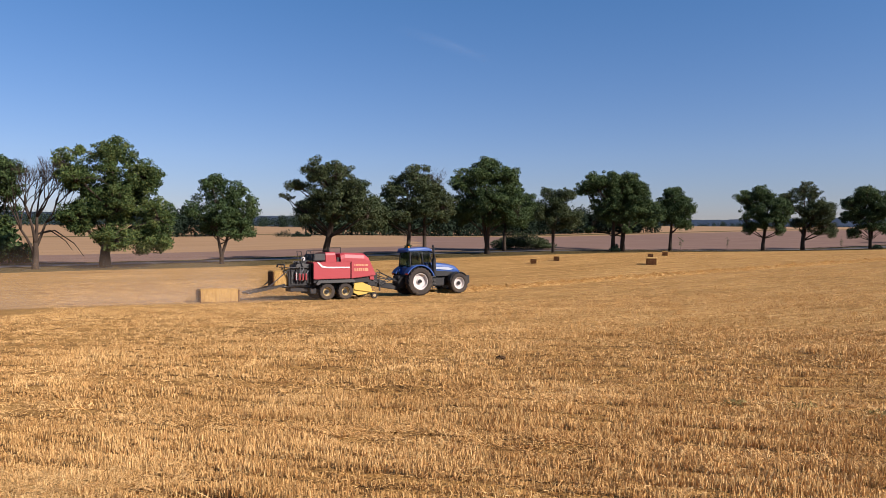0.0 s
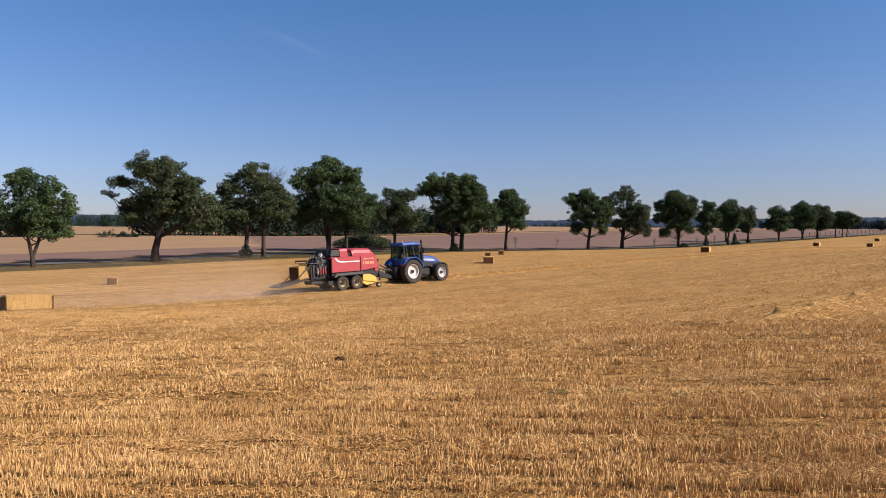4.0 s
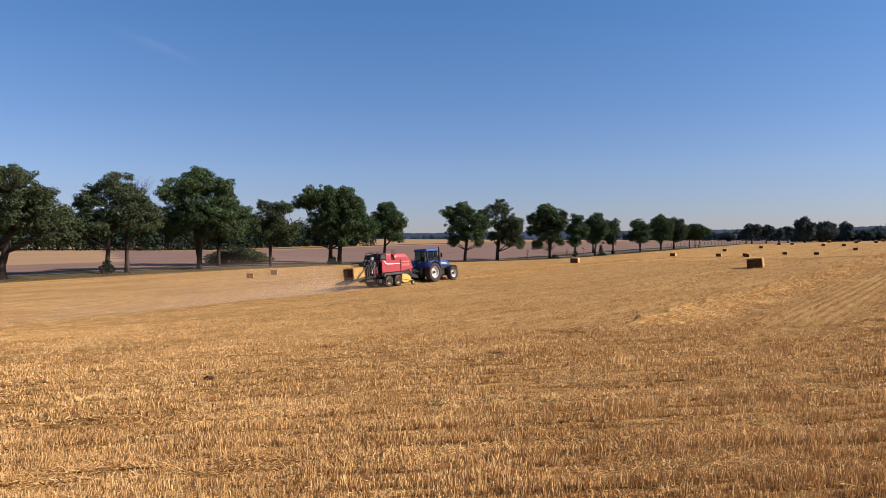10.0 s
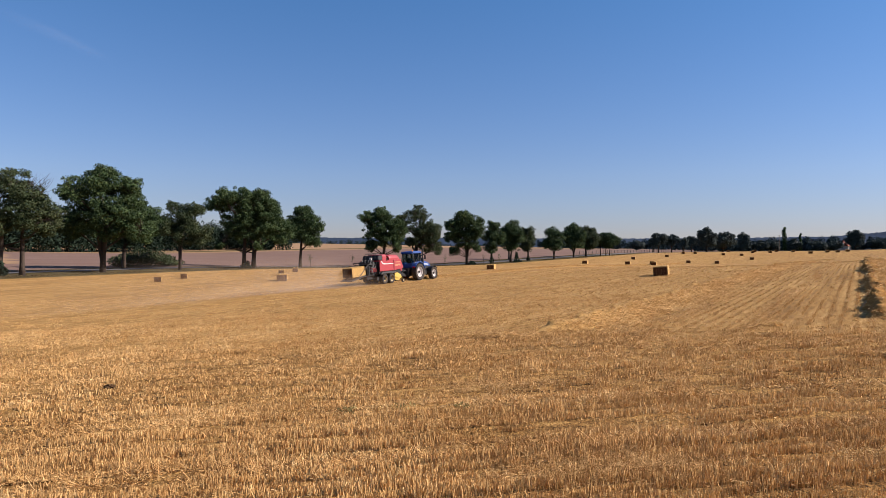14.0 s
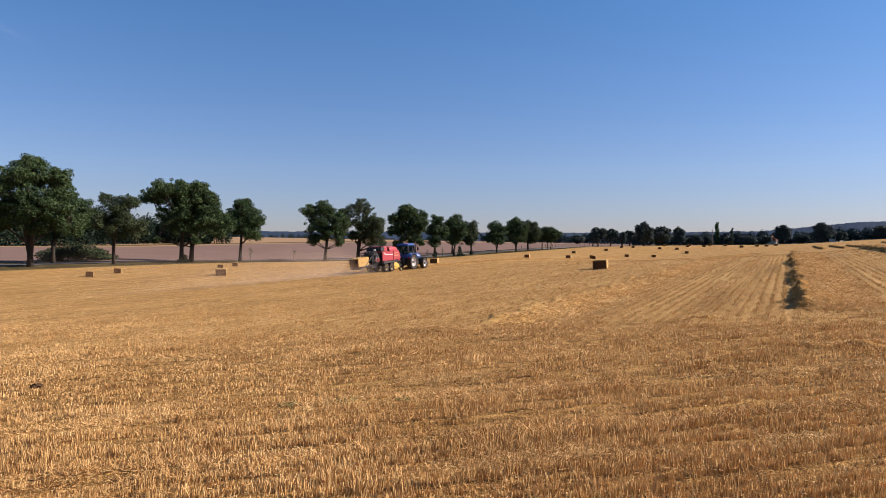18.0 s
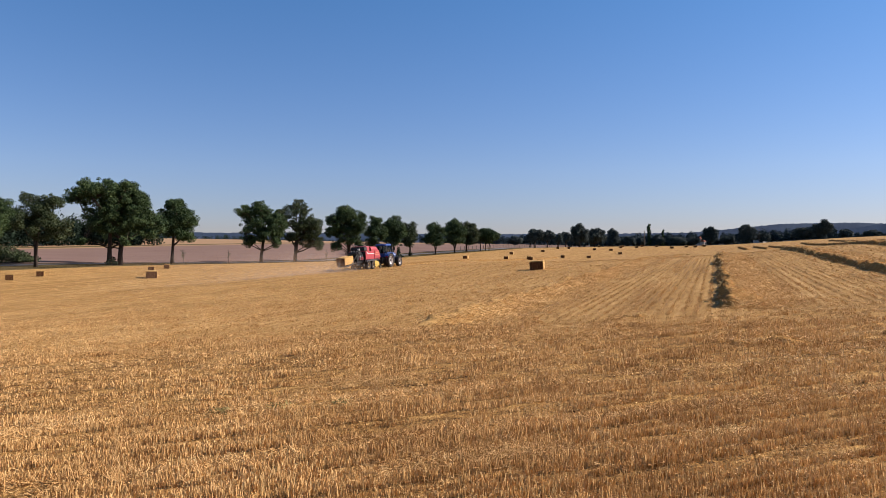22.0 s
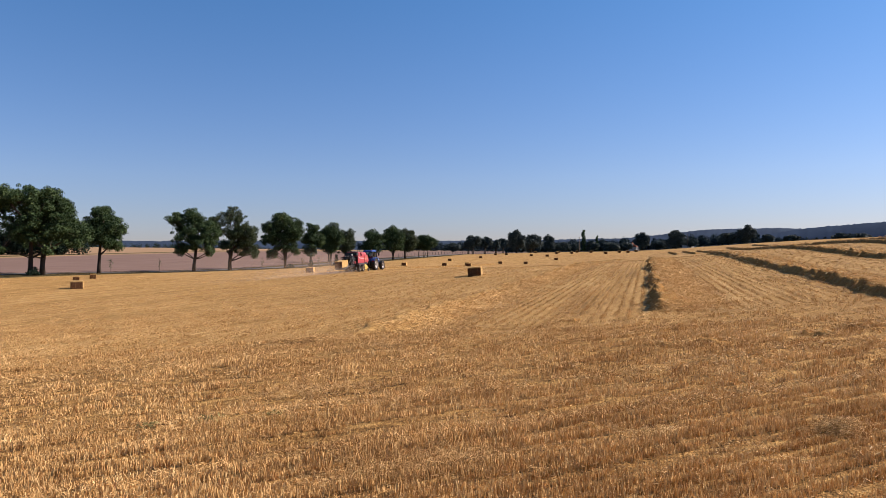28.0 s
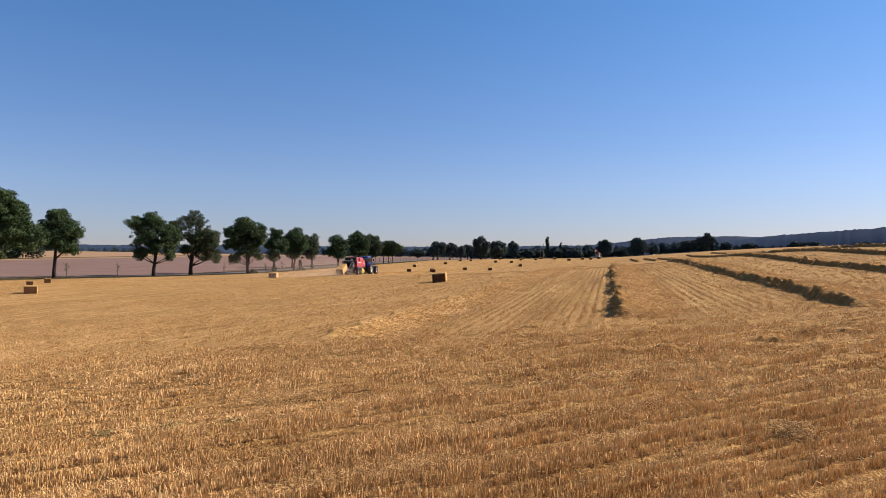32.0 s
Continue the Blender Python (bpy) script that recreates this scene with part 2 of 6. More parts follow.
LEAVES = material("leaves", ((0.015, 0.031, 0.011), (0.036, 0.064, 0.021), (0.080, 0.110, 0.034)), 0.35, 0.7, 0, 0, specular=0.15, random_by="island", spread=0.45)
DRY_LEAVES = material("browning_leaves", ((0.020, 0.034, 0.014), (0.040, 0.056, 0.021), (0.068, 0.076, 0.031)), 0.35, 0.7, 0, 0, specular=0.15, random_by="island", spread=0.45)
# leaves far off: blue distance haze is put into the green
HAZED_LEAVES = material("hazed_leaves", ((0.019, 0.032, 0.029), (0.035, 0.053, 0.046), (0.062, 0.082, 0.062)), 0.35, 0.7, 0, 0, random_by="island", spread=0.45)
LIME_LEAVES = material("yellowish_leaves", ((0.015, 0.032, 0.009), (0.042, 0.070, 0.019), (0.115, 0.135, 0.036)), 0.35, 0.7, 0, 0, specular=0.15, random_by="island", spread=0.45)
WOODS = material("far_woods", ((0.012, 0.020, 0.014), (0.019, 0.031, 0.020), (0.030, 0.044, 0.026)), 0.06, 0.9, random_by="island", spread=0.45, specular=0.03)
# the blue of this wooded hill is aerial haze painted into the colour
HAZED_HILL_WOODS = material("hazed_wooded_hill", ((0.012, 0.023, 0.044), (0.019, 0.034, 0.060), (0.029, 0.046, 0.074)), 0.02, 1.0, spread=0.4, specular=0.03)
# hedge green lightened and blued, the haze before it put into the colour
HAZED_HEDGE = material("hazed_far_hedge", ((0.021, 0.033, 0.036), (0.034, 0.050, 0.052), (0.052, 0.071, 0.066)), 0.06, 0.9, random_by="island", spread=0.45, specular=0.03)
# same for the farther hills: haze is part of the base colour
HAZED_HILLS = material("hazed_far_hills", ((0.022, 0.034, 0.056), (0.030, 0.044, 0.068), (0.040, 0.056, 0.080)), 0.01, 1.0, spread=0.3, specular=0.03)


# ---- mesh helpers ----
def mesh_of(name, verts, faces, *materials, smooth=False):
    """A mesh from arrays; faces all have the same number of corners."""
    verts, faces = np.asarray(verts, np.float32), np.asarray(faces, np.int32)
    me = bpy.data.meshes.new(name)
    me.vertices.add(len(verts))
    me.vertices.foreach_set("co", verts.ravel())
    me.loops.add(faces.size)
    me.loops.foreach_set("vertex_index", faces.ravel())
    me.polygons.add(len(faces))
    me.polygons.foreach_set("loop_start", np.arange(0, faces.size, faces.shape[1], dtype=np.int32))
    me.update(calc_edges=True)
    me.validate()
    if smooth:
        me.polygons.foreach_set("use_smooth", np.ones(len(faces), bool))
    for m in materials:
        me.materials.append(m)
    return me


def part(name, bm, mat, parent, label="", smooth=False):
    """Links a bmesh as one mesh object under a thing or a part."""
    me = bpy.data.meshes.new(name)
    bm.to_mesh(me)
    bm.free()
    me.materials.append(mat)
    if smooth:
        for p in me.polygons:
            p.use_smooth = True
    ob = new(name, me)
    ob.parent = parent
    return tagged(ob, label)


def box(x0, x1, y0, y1, z0, z1, bevel=0.02, taper=None, bm=None):
    """A bevelled box; taper moves the top face's x0, x1, y0, y1."""
    own = bm is None
    b = bmesh.new()
    t = taper or (0, 0, 0, 0)
    v = [b.verts.new(c) for c in ((x0, y0, z0), (x1, y0, z0), (x1, y1, z0), (x0, y1, z0), (x0 + t[0], y0 + t[2], z1), (x1 + t[1], y0 + t[2], z1), (x1 + t[1], y1 + t[3], z1), (x0 + t[0], y1 + t[3], z1))]
    for f in ((3, 2, 1, 0), (4, 5, 6, 7), (0, 1, 5, 4), (1, 2, 6, 5), (2, 3, 7, 6), (3, 0, 4, 7)):
        b.faces.new([v[i] for i in f])
    if bevel:
        bmesh.ops.bevel(b, geom=b.edges[:], offset=bevel, segments=2, affect="EDGES")
    return b if own else join(bm, b)


def join(bm, other):
    me = bpy.data.meshes.new("join")
    other.to_mesh(me)
    other.free()
    bm.from_mesh(me)
    bpy.data.meshes.remove(me)
    return bm


def tube(points, radius, sides=8, bm=None):
    """A round bar along points; radius may be one number or one for each point."""
    b = bmesh.new()
    pts = [Vector(p) for p in points]
    radii = radius if isinstance(radius, (list, tuple)) else [radius] * len(pts)
    rings, side = [], None
    for i, p in enumerate(pts):
        d = (pts[min(i + 1, len(pts) - 1)] - pts[max(i - 1, 0)]).normalized()
        side = d.orthogonal().normalized() if side is None else (side - d * side.dot(d)).normalized()
        up = side.cross(d)
        rings.append([b.verts.new(p + (side * math.cos(a) + up * math.sin(a)) * radii[i]) for a in (2 * math.pi * k / sides for k in range(sides))])
    for r, s in zip(rings, rings[1:]):
        for k in range(sides):
            b.faces.new((r[k], r[(k + 1) % sides], s[(k + 1) % sides], s[k]))
    b.faces.new(rings[0][::-1])
    b.faces.new(rings[-1])
    bmesh.ops.recalc_face_normals(b, faces=b.faces[:])
    return b if bm is None else join(bm, b)


def lathe(profile, sides=28, axis="y", bm=None, ring=False):
    """A turned shape round an axis through the origin: profile rows of (along, radius)."""
    b = bmesh.new()
    rings = []
    for along, r in profile:
        ring = []
        for k in range(sides):
            a = 2 * math.pi * k / sides
            c, s = r * math.cos(a), r * math.sin(a)
            ring.append(b.verts.new((c, along, s) if axis == "y" else (c, s, along)))
        rings.append(ring)
    for r, s in zip(rings, rings[1:]):
        for k in range(sides):
            b.faces.new((r[k], r[(k + 1) % sides], s[(k + 1) % sides], s[k]))
    if ring:
        for k in range(sides):
            b.faces.new((rings[-1][k], rings[-1][(k + 1) % sides], rings[0][(k + 1) % sides], rings[0][k]))
    else:
        b.faces.new(rings[0])
        b.faces.new(rings[-1][::-1])
    bmesh.ops.recalc_face_normals(b, faces=b.faces[:])
    return b if bm is None else join(bm, b)


def plate(outline, y0, y1, bevel=0.015):
    """A side plate: an outline in x and z, between two y."""
    b = bmesh.new()
    one = [b.verts.new((x, y0, z)) for x, z in outline]
    two = [b.verts.new((x, y1, z)) for x, z in outline]
    b.faces.new(one)
    b.faces.new(two[::-1])
    n = len(outline)
    for i in range(n):
        b.faces.new((one[i], two[i], two[(i + 1) % n], one[(i + 1) % n]))
    bmesh.ops.recalc_face_normals(b, faces=b.faces[:])
    if bevel:
        bmesh.ops.bevel(b, geom=b.edges[:], offset=bevel, segments=2, affect="EDGES")
    return b


def empty(name, m, label, category, group="", kind=""):
    ob = new(name)
    ob.matrix_world = m
    return tagged(ob, label, category, group, kind)


# ---- the ground: one sheet to the horizon ----
def steps(*spans):
    out = []
    for a, b, s in spans:
        out.extend(np.arange(a, b, s))
    return np.array(out + [spans[-1][1]])


def build_ground():
    us = steps((-4200, -400, 400), (-400, -60, 20), (-60, -16, 2), (-16, 40, 0.25), (40, 140, 2), (140, 420, 5), (420, 900, 20), (900, 4500, 400))
    ws = steps((-4200, -400, 400), (-400, -80, 20), (-80, -20, 2), (-20, 30, 0.25), (30, 75, 1.5), (75, 76.5, 1.5), (76.5, 93, 1.5), (93, 117, 3), (117, 192, 7.5), (192, 260, 8), (260, 440, 12), (440, 900, 30), (900, 4500, 400))
    uu, ww = np.meshgrid(us, ws, indexing="ij")
    zz = heights(uu.ravel(), ww.ravel())
    near = np.clip(1 - np.hypot(uu.ravel() - 10, ww.ravel()) / 60, 0, 1)
    rng = np.random.default_rng(3)
    zz += near * rng.normal(0, 0.009, len(zz))
    x = uu.ravel() * ALONG.x + ww.ravel() * ACROSS.x
    y = uu.ravel() * ALONG.y + ww.ravel() * ACROSS.y
    n, m = len(us), len(ws)
    i, j = np.meshgrid(np.arange(n - 1), np.arange(m - 1), indexing="ij")
    a = (i * m + j).ravel()
    faces = np.stack((a, a + m, a + m + 1, a + 1), -1)
    me = mesh_of("ground", np.stack((x, y, zz), -1), faces, STUBBLE, GRASS, HARROWED, FAR_STUBBLE, smooth=True)
    cw, cu = (ws[j] + ws[j + 1]).ravel() / 2, (us[i] + us[i + 1]).ravel() / 2
    index = np.where(cw < 75.8, 0, np.where(cw < 93, 1, np.where(cw < 112 + np.clip((cu - 60) * 2.2, 0, 72), 2, np.where((cw > 192) & (cw < 200), 1, 3))))
    index = np.where((cu > 420) & (cw < 75.8), 1, index)
    me.polygons.foreach_set("material_index", index.astype(np.int32))
    tagged(new("ground", me), "rolling harvested barley field, dry verge and harrowed fields beyond the road", "ground", kind="structure")


build_ground()


def strip(name, w0, w1, u0, u1, lift, mat, label, step=4.0):
    us = np.arange(u0, u1 + step, step)
    ws = np.linspace(w0, w1, 4)
    uu, ww = np.meshgrid(us, ws, indexing="ij")
    z = heights(uu.ravel(), ww.ravel()) + lift
    v = np.stack((uu.ravel() * ALONG.x + ww.ravel() * ACROSS.x, uu.ravel() * ALONG.y + ww.ravel() * ACROSS.y, z), -1)
    i, j = np.meshgrid(np.arange(len(us) - 1), np.arange(3), indexing="ij")
    a = (i * 4 + j).ravel()
    return tagged(new(name, mesh_of(name, v, np.stack((a, a + 4, a + 5, a + 1), -1), mat, smooth=True)), label, "road", kind="structure")


strip("road", 82.5, 88, -400, 900, 0.06, ASPHALT, "narrow grey asphalt country road between the trees")


# ---- trees ----
def leaf_cloud(rng, centres, radii, count, size):
    """Small pointed leaf sprays over the skin and inside of several clumps, facing outwards and up."""
    share = radii.prod(axis=1) ** (2 / 3)
    pick = rng.choice(len(centres), count, p=share / share.sum())
    d = rng.normal(size=(count, 3))
    d /= np.linalg.norm(d, axis=1)[:, None]
    depth = 1 - np.abs(rng.normal(0, 0.33, count))
    p = centres[pick] + d * radii[pick] * depth[:, None] * rng.uniform(0.85, 1.12, count)[:, None]
    a = rng.normal(0, 0.8, (count, 3)) + d * 0.7 + (0, 0, 0.4)
    a /= np.linalg.norm(a, axis=1)[:, None]
    b = np.cross(a, rng.normal(size=(count, 3)))
    b /= np.linalg.norm(b, axis=1)[:, None]
    c = np.cross(a, b)
    s = size * rng.uniform(0.6, 1.4, count)[:, None]
    v = np.stack((p - b * s - c * s * 0.37, p + b * s - c * s * 0.37, p + c * s * 0.73 + a * s * 0.2), 1).reshape(-1, 3)
    return v, np.arange(count * 3).reshape(-1, 3)


def limb_points(rng, start, end, sag=0.12, n=5):
    start, end = np.array(start, float), np.array(end, float)
    length = np.linalg.norm(end - start)
    bend = rng.normal(0, sag * length * 0.5, 3)
    return [Vector(start + (end - start) * t + bend * math.sin(math.pi * t)) for t in np.linspace(0, 1, n)]


def tree(seed, u, w, masses, girth=0.3, stems=(0.0,), leaf=None, clump=0.6, dense=6.5, size=0.11, each=125, label="", bare=(), apart=False):
    """A grown tree. masses: the crown's main bodies of foliage as (aside, up, half width, half height) in metres, aside
    being to the right as seen from the field; stems: how far aside each stem's fork leans; bare: a mass of dead twigs."""
    rng = np.random.default_rng(seed)
    thing = empty("tree", Matrix.Translation(place(u, w)), label or "broad green roadside tree on the verge", "tree", "trees along the road")
    foot = ALONG * u + ACROSS * w
    back = np.array((foot.x, foot.y, 0.0)) / foot.length
    right, up = np.array((back[1], -back[0], 0.0)), np.array((0, 0, 1.0))
    tall = max(z + h for _, z, _, h in masses)
    reach = max(abs(x) + h for x, _, h, _ in masses)
    middle = sum(x * h * k for x, _, h, k in masses) / sum(h * k for _, _, h, k in masses)
    low = min(z - h for _, z, _, h in masses)
    bm, cs, rs, bodies = bmesh.new(), [], [], []
    left, far_right = min(x - h for x, _, h, _ in masses), max(x + h for x, _, h, _ in masses)
    core = ((left + far_right) / 2, low + (tall - low) * 0.53, (far_right - left) * 0.36, (tall - low) * 0.37)
    for x, z, hx, hz in (core, *masses):
        hx, hz = hx * 1.06, hz * 1.06
        hy = min(max(hx, 0.6 * hz + 0.5) * 1.1, reach)
        room = max(0.0, reach * 0.8 - hy)
        # a small mass is repeated at other depths, so that the crown is as deep as it is wide
        depths = [rng.uniform(-0.2, 0.2) * room] if hx > 0.5 * reach else [rng.uniform(-0.95, -0.15) * room, rng.uniform(0.15, 0.95) * room]
        for y in depths:
            q = right * x + back * y + up * z
            bodies.append((q, hx))
            n = max(3, int(dense * hx * hz + 2))
            for _ in range(n):
                d = rng.normal(size=3)
                d /= np.linalg.norm(d)
                t = rng.uniform(0.08, 1.0) ** 0.45
                r = clump * rng.uniform(0.5, 1.3) * min(1.0, 0.45 + 0.4 * min(hx, hz))
                t *= 1 - 0.5 * r / max(hx, hz)
                c = q + right * d[0] * hx * t + back * d[1] * hy * t + up * d[2] * hz * t
                cs.append(c)
                rs.append((r * 1.15, r * 1.15, r * 0.8))
    cs, rs = np.array(cs), np.array(rs)
    for k, lean in enumerate(stems):
        base = right * (lean if apart else 0.0) + np.array((0, 0, -0.25)) + back * (0.25 * k if apart else 0.0)
        fork = right * (0.0 if apart else lean * 0.06) + up * (tall * 0.11) + base * (1, 1, 0)
        top = right * (middle * 0.6 + lean * 1.3) + back * rng.normal(0, 0.3) + up * (tall * 0.78)
        leader = [Vector(base), *limb_points(rng, fork, top, 0.05, 8)]
        thick = girth / len(stems) ** 0.5
        tube(leader, [thick * q for q in (1.5, 1.05, 0.95, 0.86, 0.74, 0.58, 0.42, 0.26, 0.1)], 9, bm)
        spine = np.array([tuple(q) for q in leader])
        for i, (q, hx) in enumerate(bodies):
            if i % len(stems) != k:
                continue
            z0 = np.clip(q[2] - 0.8 * np.linalg.norm(q[:2]) - 0.5, max(low * 0.9, 0.14 * tall), top[2] * 0.85)
            start = np.array([np.interp(z0, spine[:, 2], spine[:, j]) for j in range(3)])
            r = thick * min(0.6, 0.25 + 0.12 * hx)
            tube(limb_points(rng, start, q, 0.16), [r, r * 0.8, r * 0.6, r * 0.42, r * 0.22], 6, bm)
    ends = np.array([q for q, _ in bodies])
    for i in range(0, len(cs), 2):
        near = ends[np.argmin(np.linalg.norm(ends - cs[i], axis=1))]
        tube(limb_points(rng, near - up * 0.3, cs[i], 0.15, 4), [girth * 0.16, girth * 0.12, girth * 0.08, girth * 0.03], 4, bm)
    for x, z, hx, hz in bare:
        for _ in range(34):
            tip = right * (x + rng.uniform(-1, 1) * hx) + back * rng.uniform(-1, 1) * hx + up * (z + rng.uniform(-0.5, 1) * hz)
            start = right * (x - hx) + up * (z - hz * 1.1)
            start = start + (tip - start) * rng.uniform(0.0, 0.4)
            tube(limb_points(rng, start, tip, 0.16), [0.05, 0.035, 0.025, 0.016, 0.008], 4, bm)
            for _ in range(2):
                fork = start + (tip - start) * rng.uniform(0.5, 0.85)
                tube(limb_points(rng, fork, fork + rng.normal(0, 0.4, 3) + up * rng.uniform(0.3, 0.9), 0.14, 4), [0.018, 0.014, 0.01, 0.006], 4, bm)
    part("trunk", bm, BARK, thing, smooth=True)
    v, f = leaf_cloud(rng, cs, rs, int(len(cs) * each), size)
    crown = new("crown", mesh_of("crown", v, f, leaf or LEAVES))
    crown.parent = thing
    return thing


def round_crown(seed, tall, half, clear=0.2):
    """Masses of foliage for a tree that is only seen far off."""
    rng = np.random.default_rng(seed)
    low = tall * clear
    high = tall - low
    out = [(0.0, low + high * 0.5, half * 0.75, high * 0.42)]
    for k in range(6):
        a = 0.5 + k * math.pi / 3 + rng.uniform(-0.35, 0.35)
        out.append((math.cos(a) * half * 0.62, low + high * (0.5 + 0.3 * math.sin(a)), half * rng.uniform(0.28, 0.42), high * rng.uniform(0.16, 0.24)))
    return out


def bare_tree(seed, u, w, tall):
    rng = np.random.default_rng(seed)
    thing = empty("tree", Matrix.Translation(place(u, w)), "dead leafless tree with grey branches on the verge", "tree", "trees along the road")
    bm = bmesh.new()

    def grow(p, d, length, r, depth):
        q = p + d * length
        tube(limb_points(rng, p, q, 0.12, 4), [r, r * 0.85, r * 0.72, r * 0.6], 6 if depth > 2 else 4, bm)
        if depth == 0:
            return
        for _ in range(3 if depth > 1 else 4):
            turn = Vector(rng.normal(0, 0.42, 3))
            turn.z = abs(turn.z) * 0.7 + 0.05
            grow(q, (Vector(d) + turn).normalized(), length * rng.uniform(0.6, 0.85), max(0.012, r * 0.55), depth - 1)

    tube([(0, 0, -0.25), (0, 0, 0.5), (0.05, 0, 1.6), (0.05, 0, 2.6)], [0.42, 0.31, 0.27, 0.2], 9, bm)
    for lean, high, r in ((-0.42, 1.0, 0.17), (-0.16, 2.2, 0.18), (0.06, 2.4, 0.2), (0.34, 1.9, 0.16)):
        grow(Vector((0, 0, high)), Vector((ALONG.x * lean, ALONG.y * lean, 1)).normalized(), (tall - high) * 0.27, r, 5)
    # broken limbs that hang towards the ground
    for reach, drop in ((2.6, 2.0), (3.4, 2.6)):
        tube([(0, 0, 3.4), (ALONG.x * reach * 0.5, ALONG.y * reach * 0.5, 3.8), (ALONG.x * reach, ALONG.y * reach, 3.8 - drop * 0.5), (ALONG.x * reach * 1.25, ALONG.y * reach * 1.25, 3.8 - drop)], [0.09, 0.07, 0.045, 0.02], 6, bm)
    part("trunk", bm, BARK, thing, smooth=True)
    return thing


YOUNG = "slender young green roadside tree with a thin trunk"
tree(11, -5.2, 80, [(-0.6, 10.2, 3.4, 2.2), (2.4, 9.6, 1.8, 1.6), (2.9, 7.8, 1.5, 1.1), (-0.4, 6.4, 4.2, 3.2), (-3.2, 8.0, 1.8, 1.8)], 0.36)
bare_tree(12, -0.1, 80, 12.4)
tree(13, 6.1, 80, [(-0.2, 11.7, 3.6, 1.6), (3.8, 9.5, 2.0, 1.7), (-3.9, 10.8, 1.1, 0.8), (-2.5, 8.8, 1.7, 1.6), (1.0, 6.8, 3.0, 2.6), (5.0, 5.2, 1.8, 2.2), (3.7, 2.9, 3.0, 1.5), (-2.6, 5.0, 1.8, 1.7), (0.8, 3.0, 2.0, 1.2)], 0.45, leaf=LIME_LEAVES, dense=7, label="large spreading green tree with low hanging branches")
tree(14, 17.8, 80, [(-0.9, 8.8, 1.4, 1.3), (1.7, 8.1, 1.1, 1.4), (3.2, 6.3, 1.1, 1.4), (-3.1, 6.1, 1.1, 1.1), (0.1, 5.3, 2.6, 2.2), (2.0, 3.8, 1.7, 1.4), (-1.0, 4.0, 1.4, 0.8)], 0.24, (-0.7, 0.9), dense=4.6)
tree(15, 30.0, 80, [(-1.3, 10.5, 1.6, 1.6), (1.2, 10.2, 2.1, 1.7), (3.3, 8.2, 1.8, 2.1), (-3.6, 8.8, 1.2, 0.9), (-4.6, 7.5, 0.8, 0.4), (-2.3, 5.8, 1.4, 1.6), (1.3, 6.5, 3.1, 2.4), (4.9, 5.7, 2.1, 2.6)], 0.38, leaf=DRY_LEAVES, dense=4.8, label="tall thin-crowned roadside tree with dull green leaves")
tree(16, 42.3, 80, [(0.2, 10.1, 1.8, 1.6), (-3.0, 8.2, 1.7, 2.0), (2.0, 8.6, 1.3, 1.5), (0.4, 6.0, 3.6, 2.6), (-3.7, 4.8, 2.1, 1.7), (3.3, 6.5, 1.7, 2.4)], 0.36, (-1.1, 1.0), apart=True, leaf=DRY_LEAVES, dense=4.8, bare=[(2.6, 9.6, 1.5, 1.9)], label="two-stemmed roadside tree with dead twigs in its top")
tree(17, 53.1, 80, [(-0.2, 10.9, 2.7, 2.1), (-3.3, 9.8, 1.7, 1.7), (3.0, 10.1, 1.4, 2.2), (0.6, 6.2, 4.0, 3.2), (-3.5, 6.0, 1.6, 2.5), (4.0, 5.6, 2.0, 2.2)], 0.4, (-0.4, 0.5), dense=6.6)
tree(18, 62.9, 90, [(1.2, 8.8, 2.4, 1.9), (3.6, 6.6, 2.2, 2.4), (-1.8, 6.8, 2.4, 2.2), (0.8, 5.0, 3.4, 1.8)], 0.26)
tree(19, 64.5, 80, [(-0.8, 8.7, 1.4, 0.8), (1.8, 8.3, 1.5, 1.1), (0.6, 6.8, 1.8, 1.0), (1.3, 4.9, 3.2, 1.8), (-1.6, 5.6, 1.5, 1.2)], 0.24, (-0.3, 0.5), leaf=DRY_LEAVES, dense=5.0, label=YOUNG)
tree(20, 76.4, 80, [(-0.7, 11.0, 3.8, 1.5), (-2.6, 10.2, 2.2, 1.4), (1.8, 10.3, 2.4, 1.6), (-4.2, 9.4, 1.9, 1.2), (2.9, 8.8, 2.2, 1.8), (0.9, 6.6, 4.0, 2.3), (-3.6, 3.5, 0.8, 0.9), (1.9, 3.4, 0.8, 0.9), (5.2, 5.6, 2.0, 2.2)], 0.42, (-0.2, 1.2), apart=True, dense=7.5, label="dense roadside tree with a broad flat-topped crown")
tree(21, 87.7, 90, [(-1.2, 9.4, 2.8, 1.8), (2.6, 7.8, 2.4, 2.2), (-2.6, 6.6, 2.0, 2.2), (0.2, 5.2, 3.4, 1.8)], 0.28)
tree(22, 88.5, 80, [(0.3, 9.0, 1.8, 1.3), (2.1, 6.9, 1.8, 1.9), (-0.9, 6.5, 1.6, 2.4), (1.8, 4.7, 1.6, 1.5), (0.3, 6.1, 1.7, 1.8)], 0.25, dense=6.6, label=YOUNG)
tree(23, 111.9, 80, [(-0.1, 10.1, 2.1, 1.8), (-3.0, 9.7, 1.7, 1.3), (2.7, 7.3, 1.9, 2.9), (0.1, 6.4, 4.0, 2.8), (-2.3, 4.2, 1.3, 1.2), (2.7, 3.8, 1.1, 1.3)], 0.38, (-0.4, 0.6), dense=6.6)
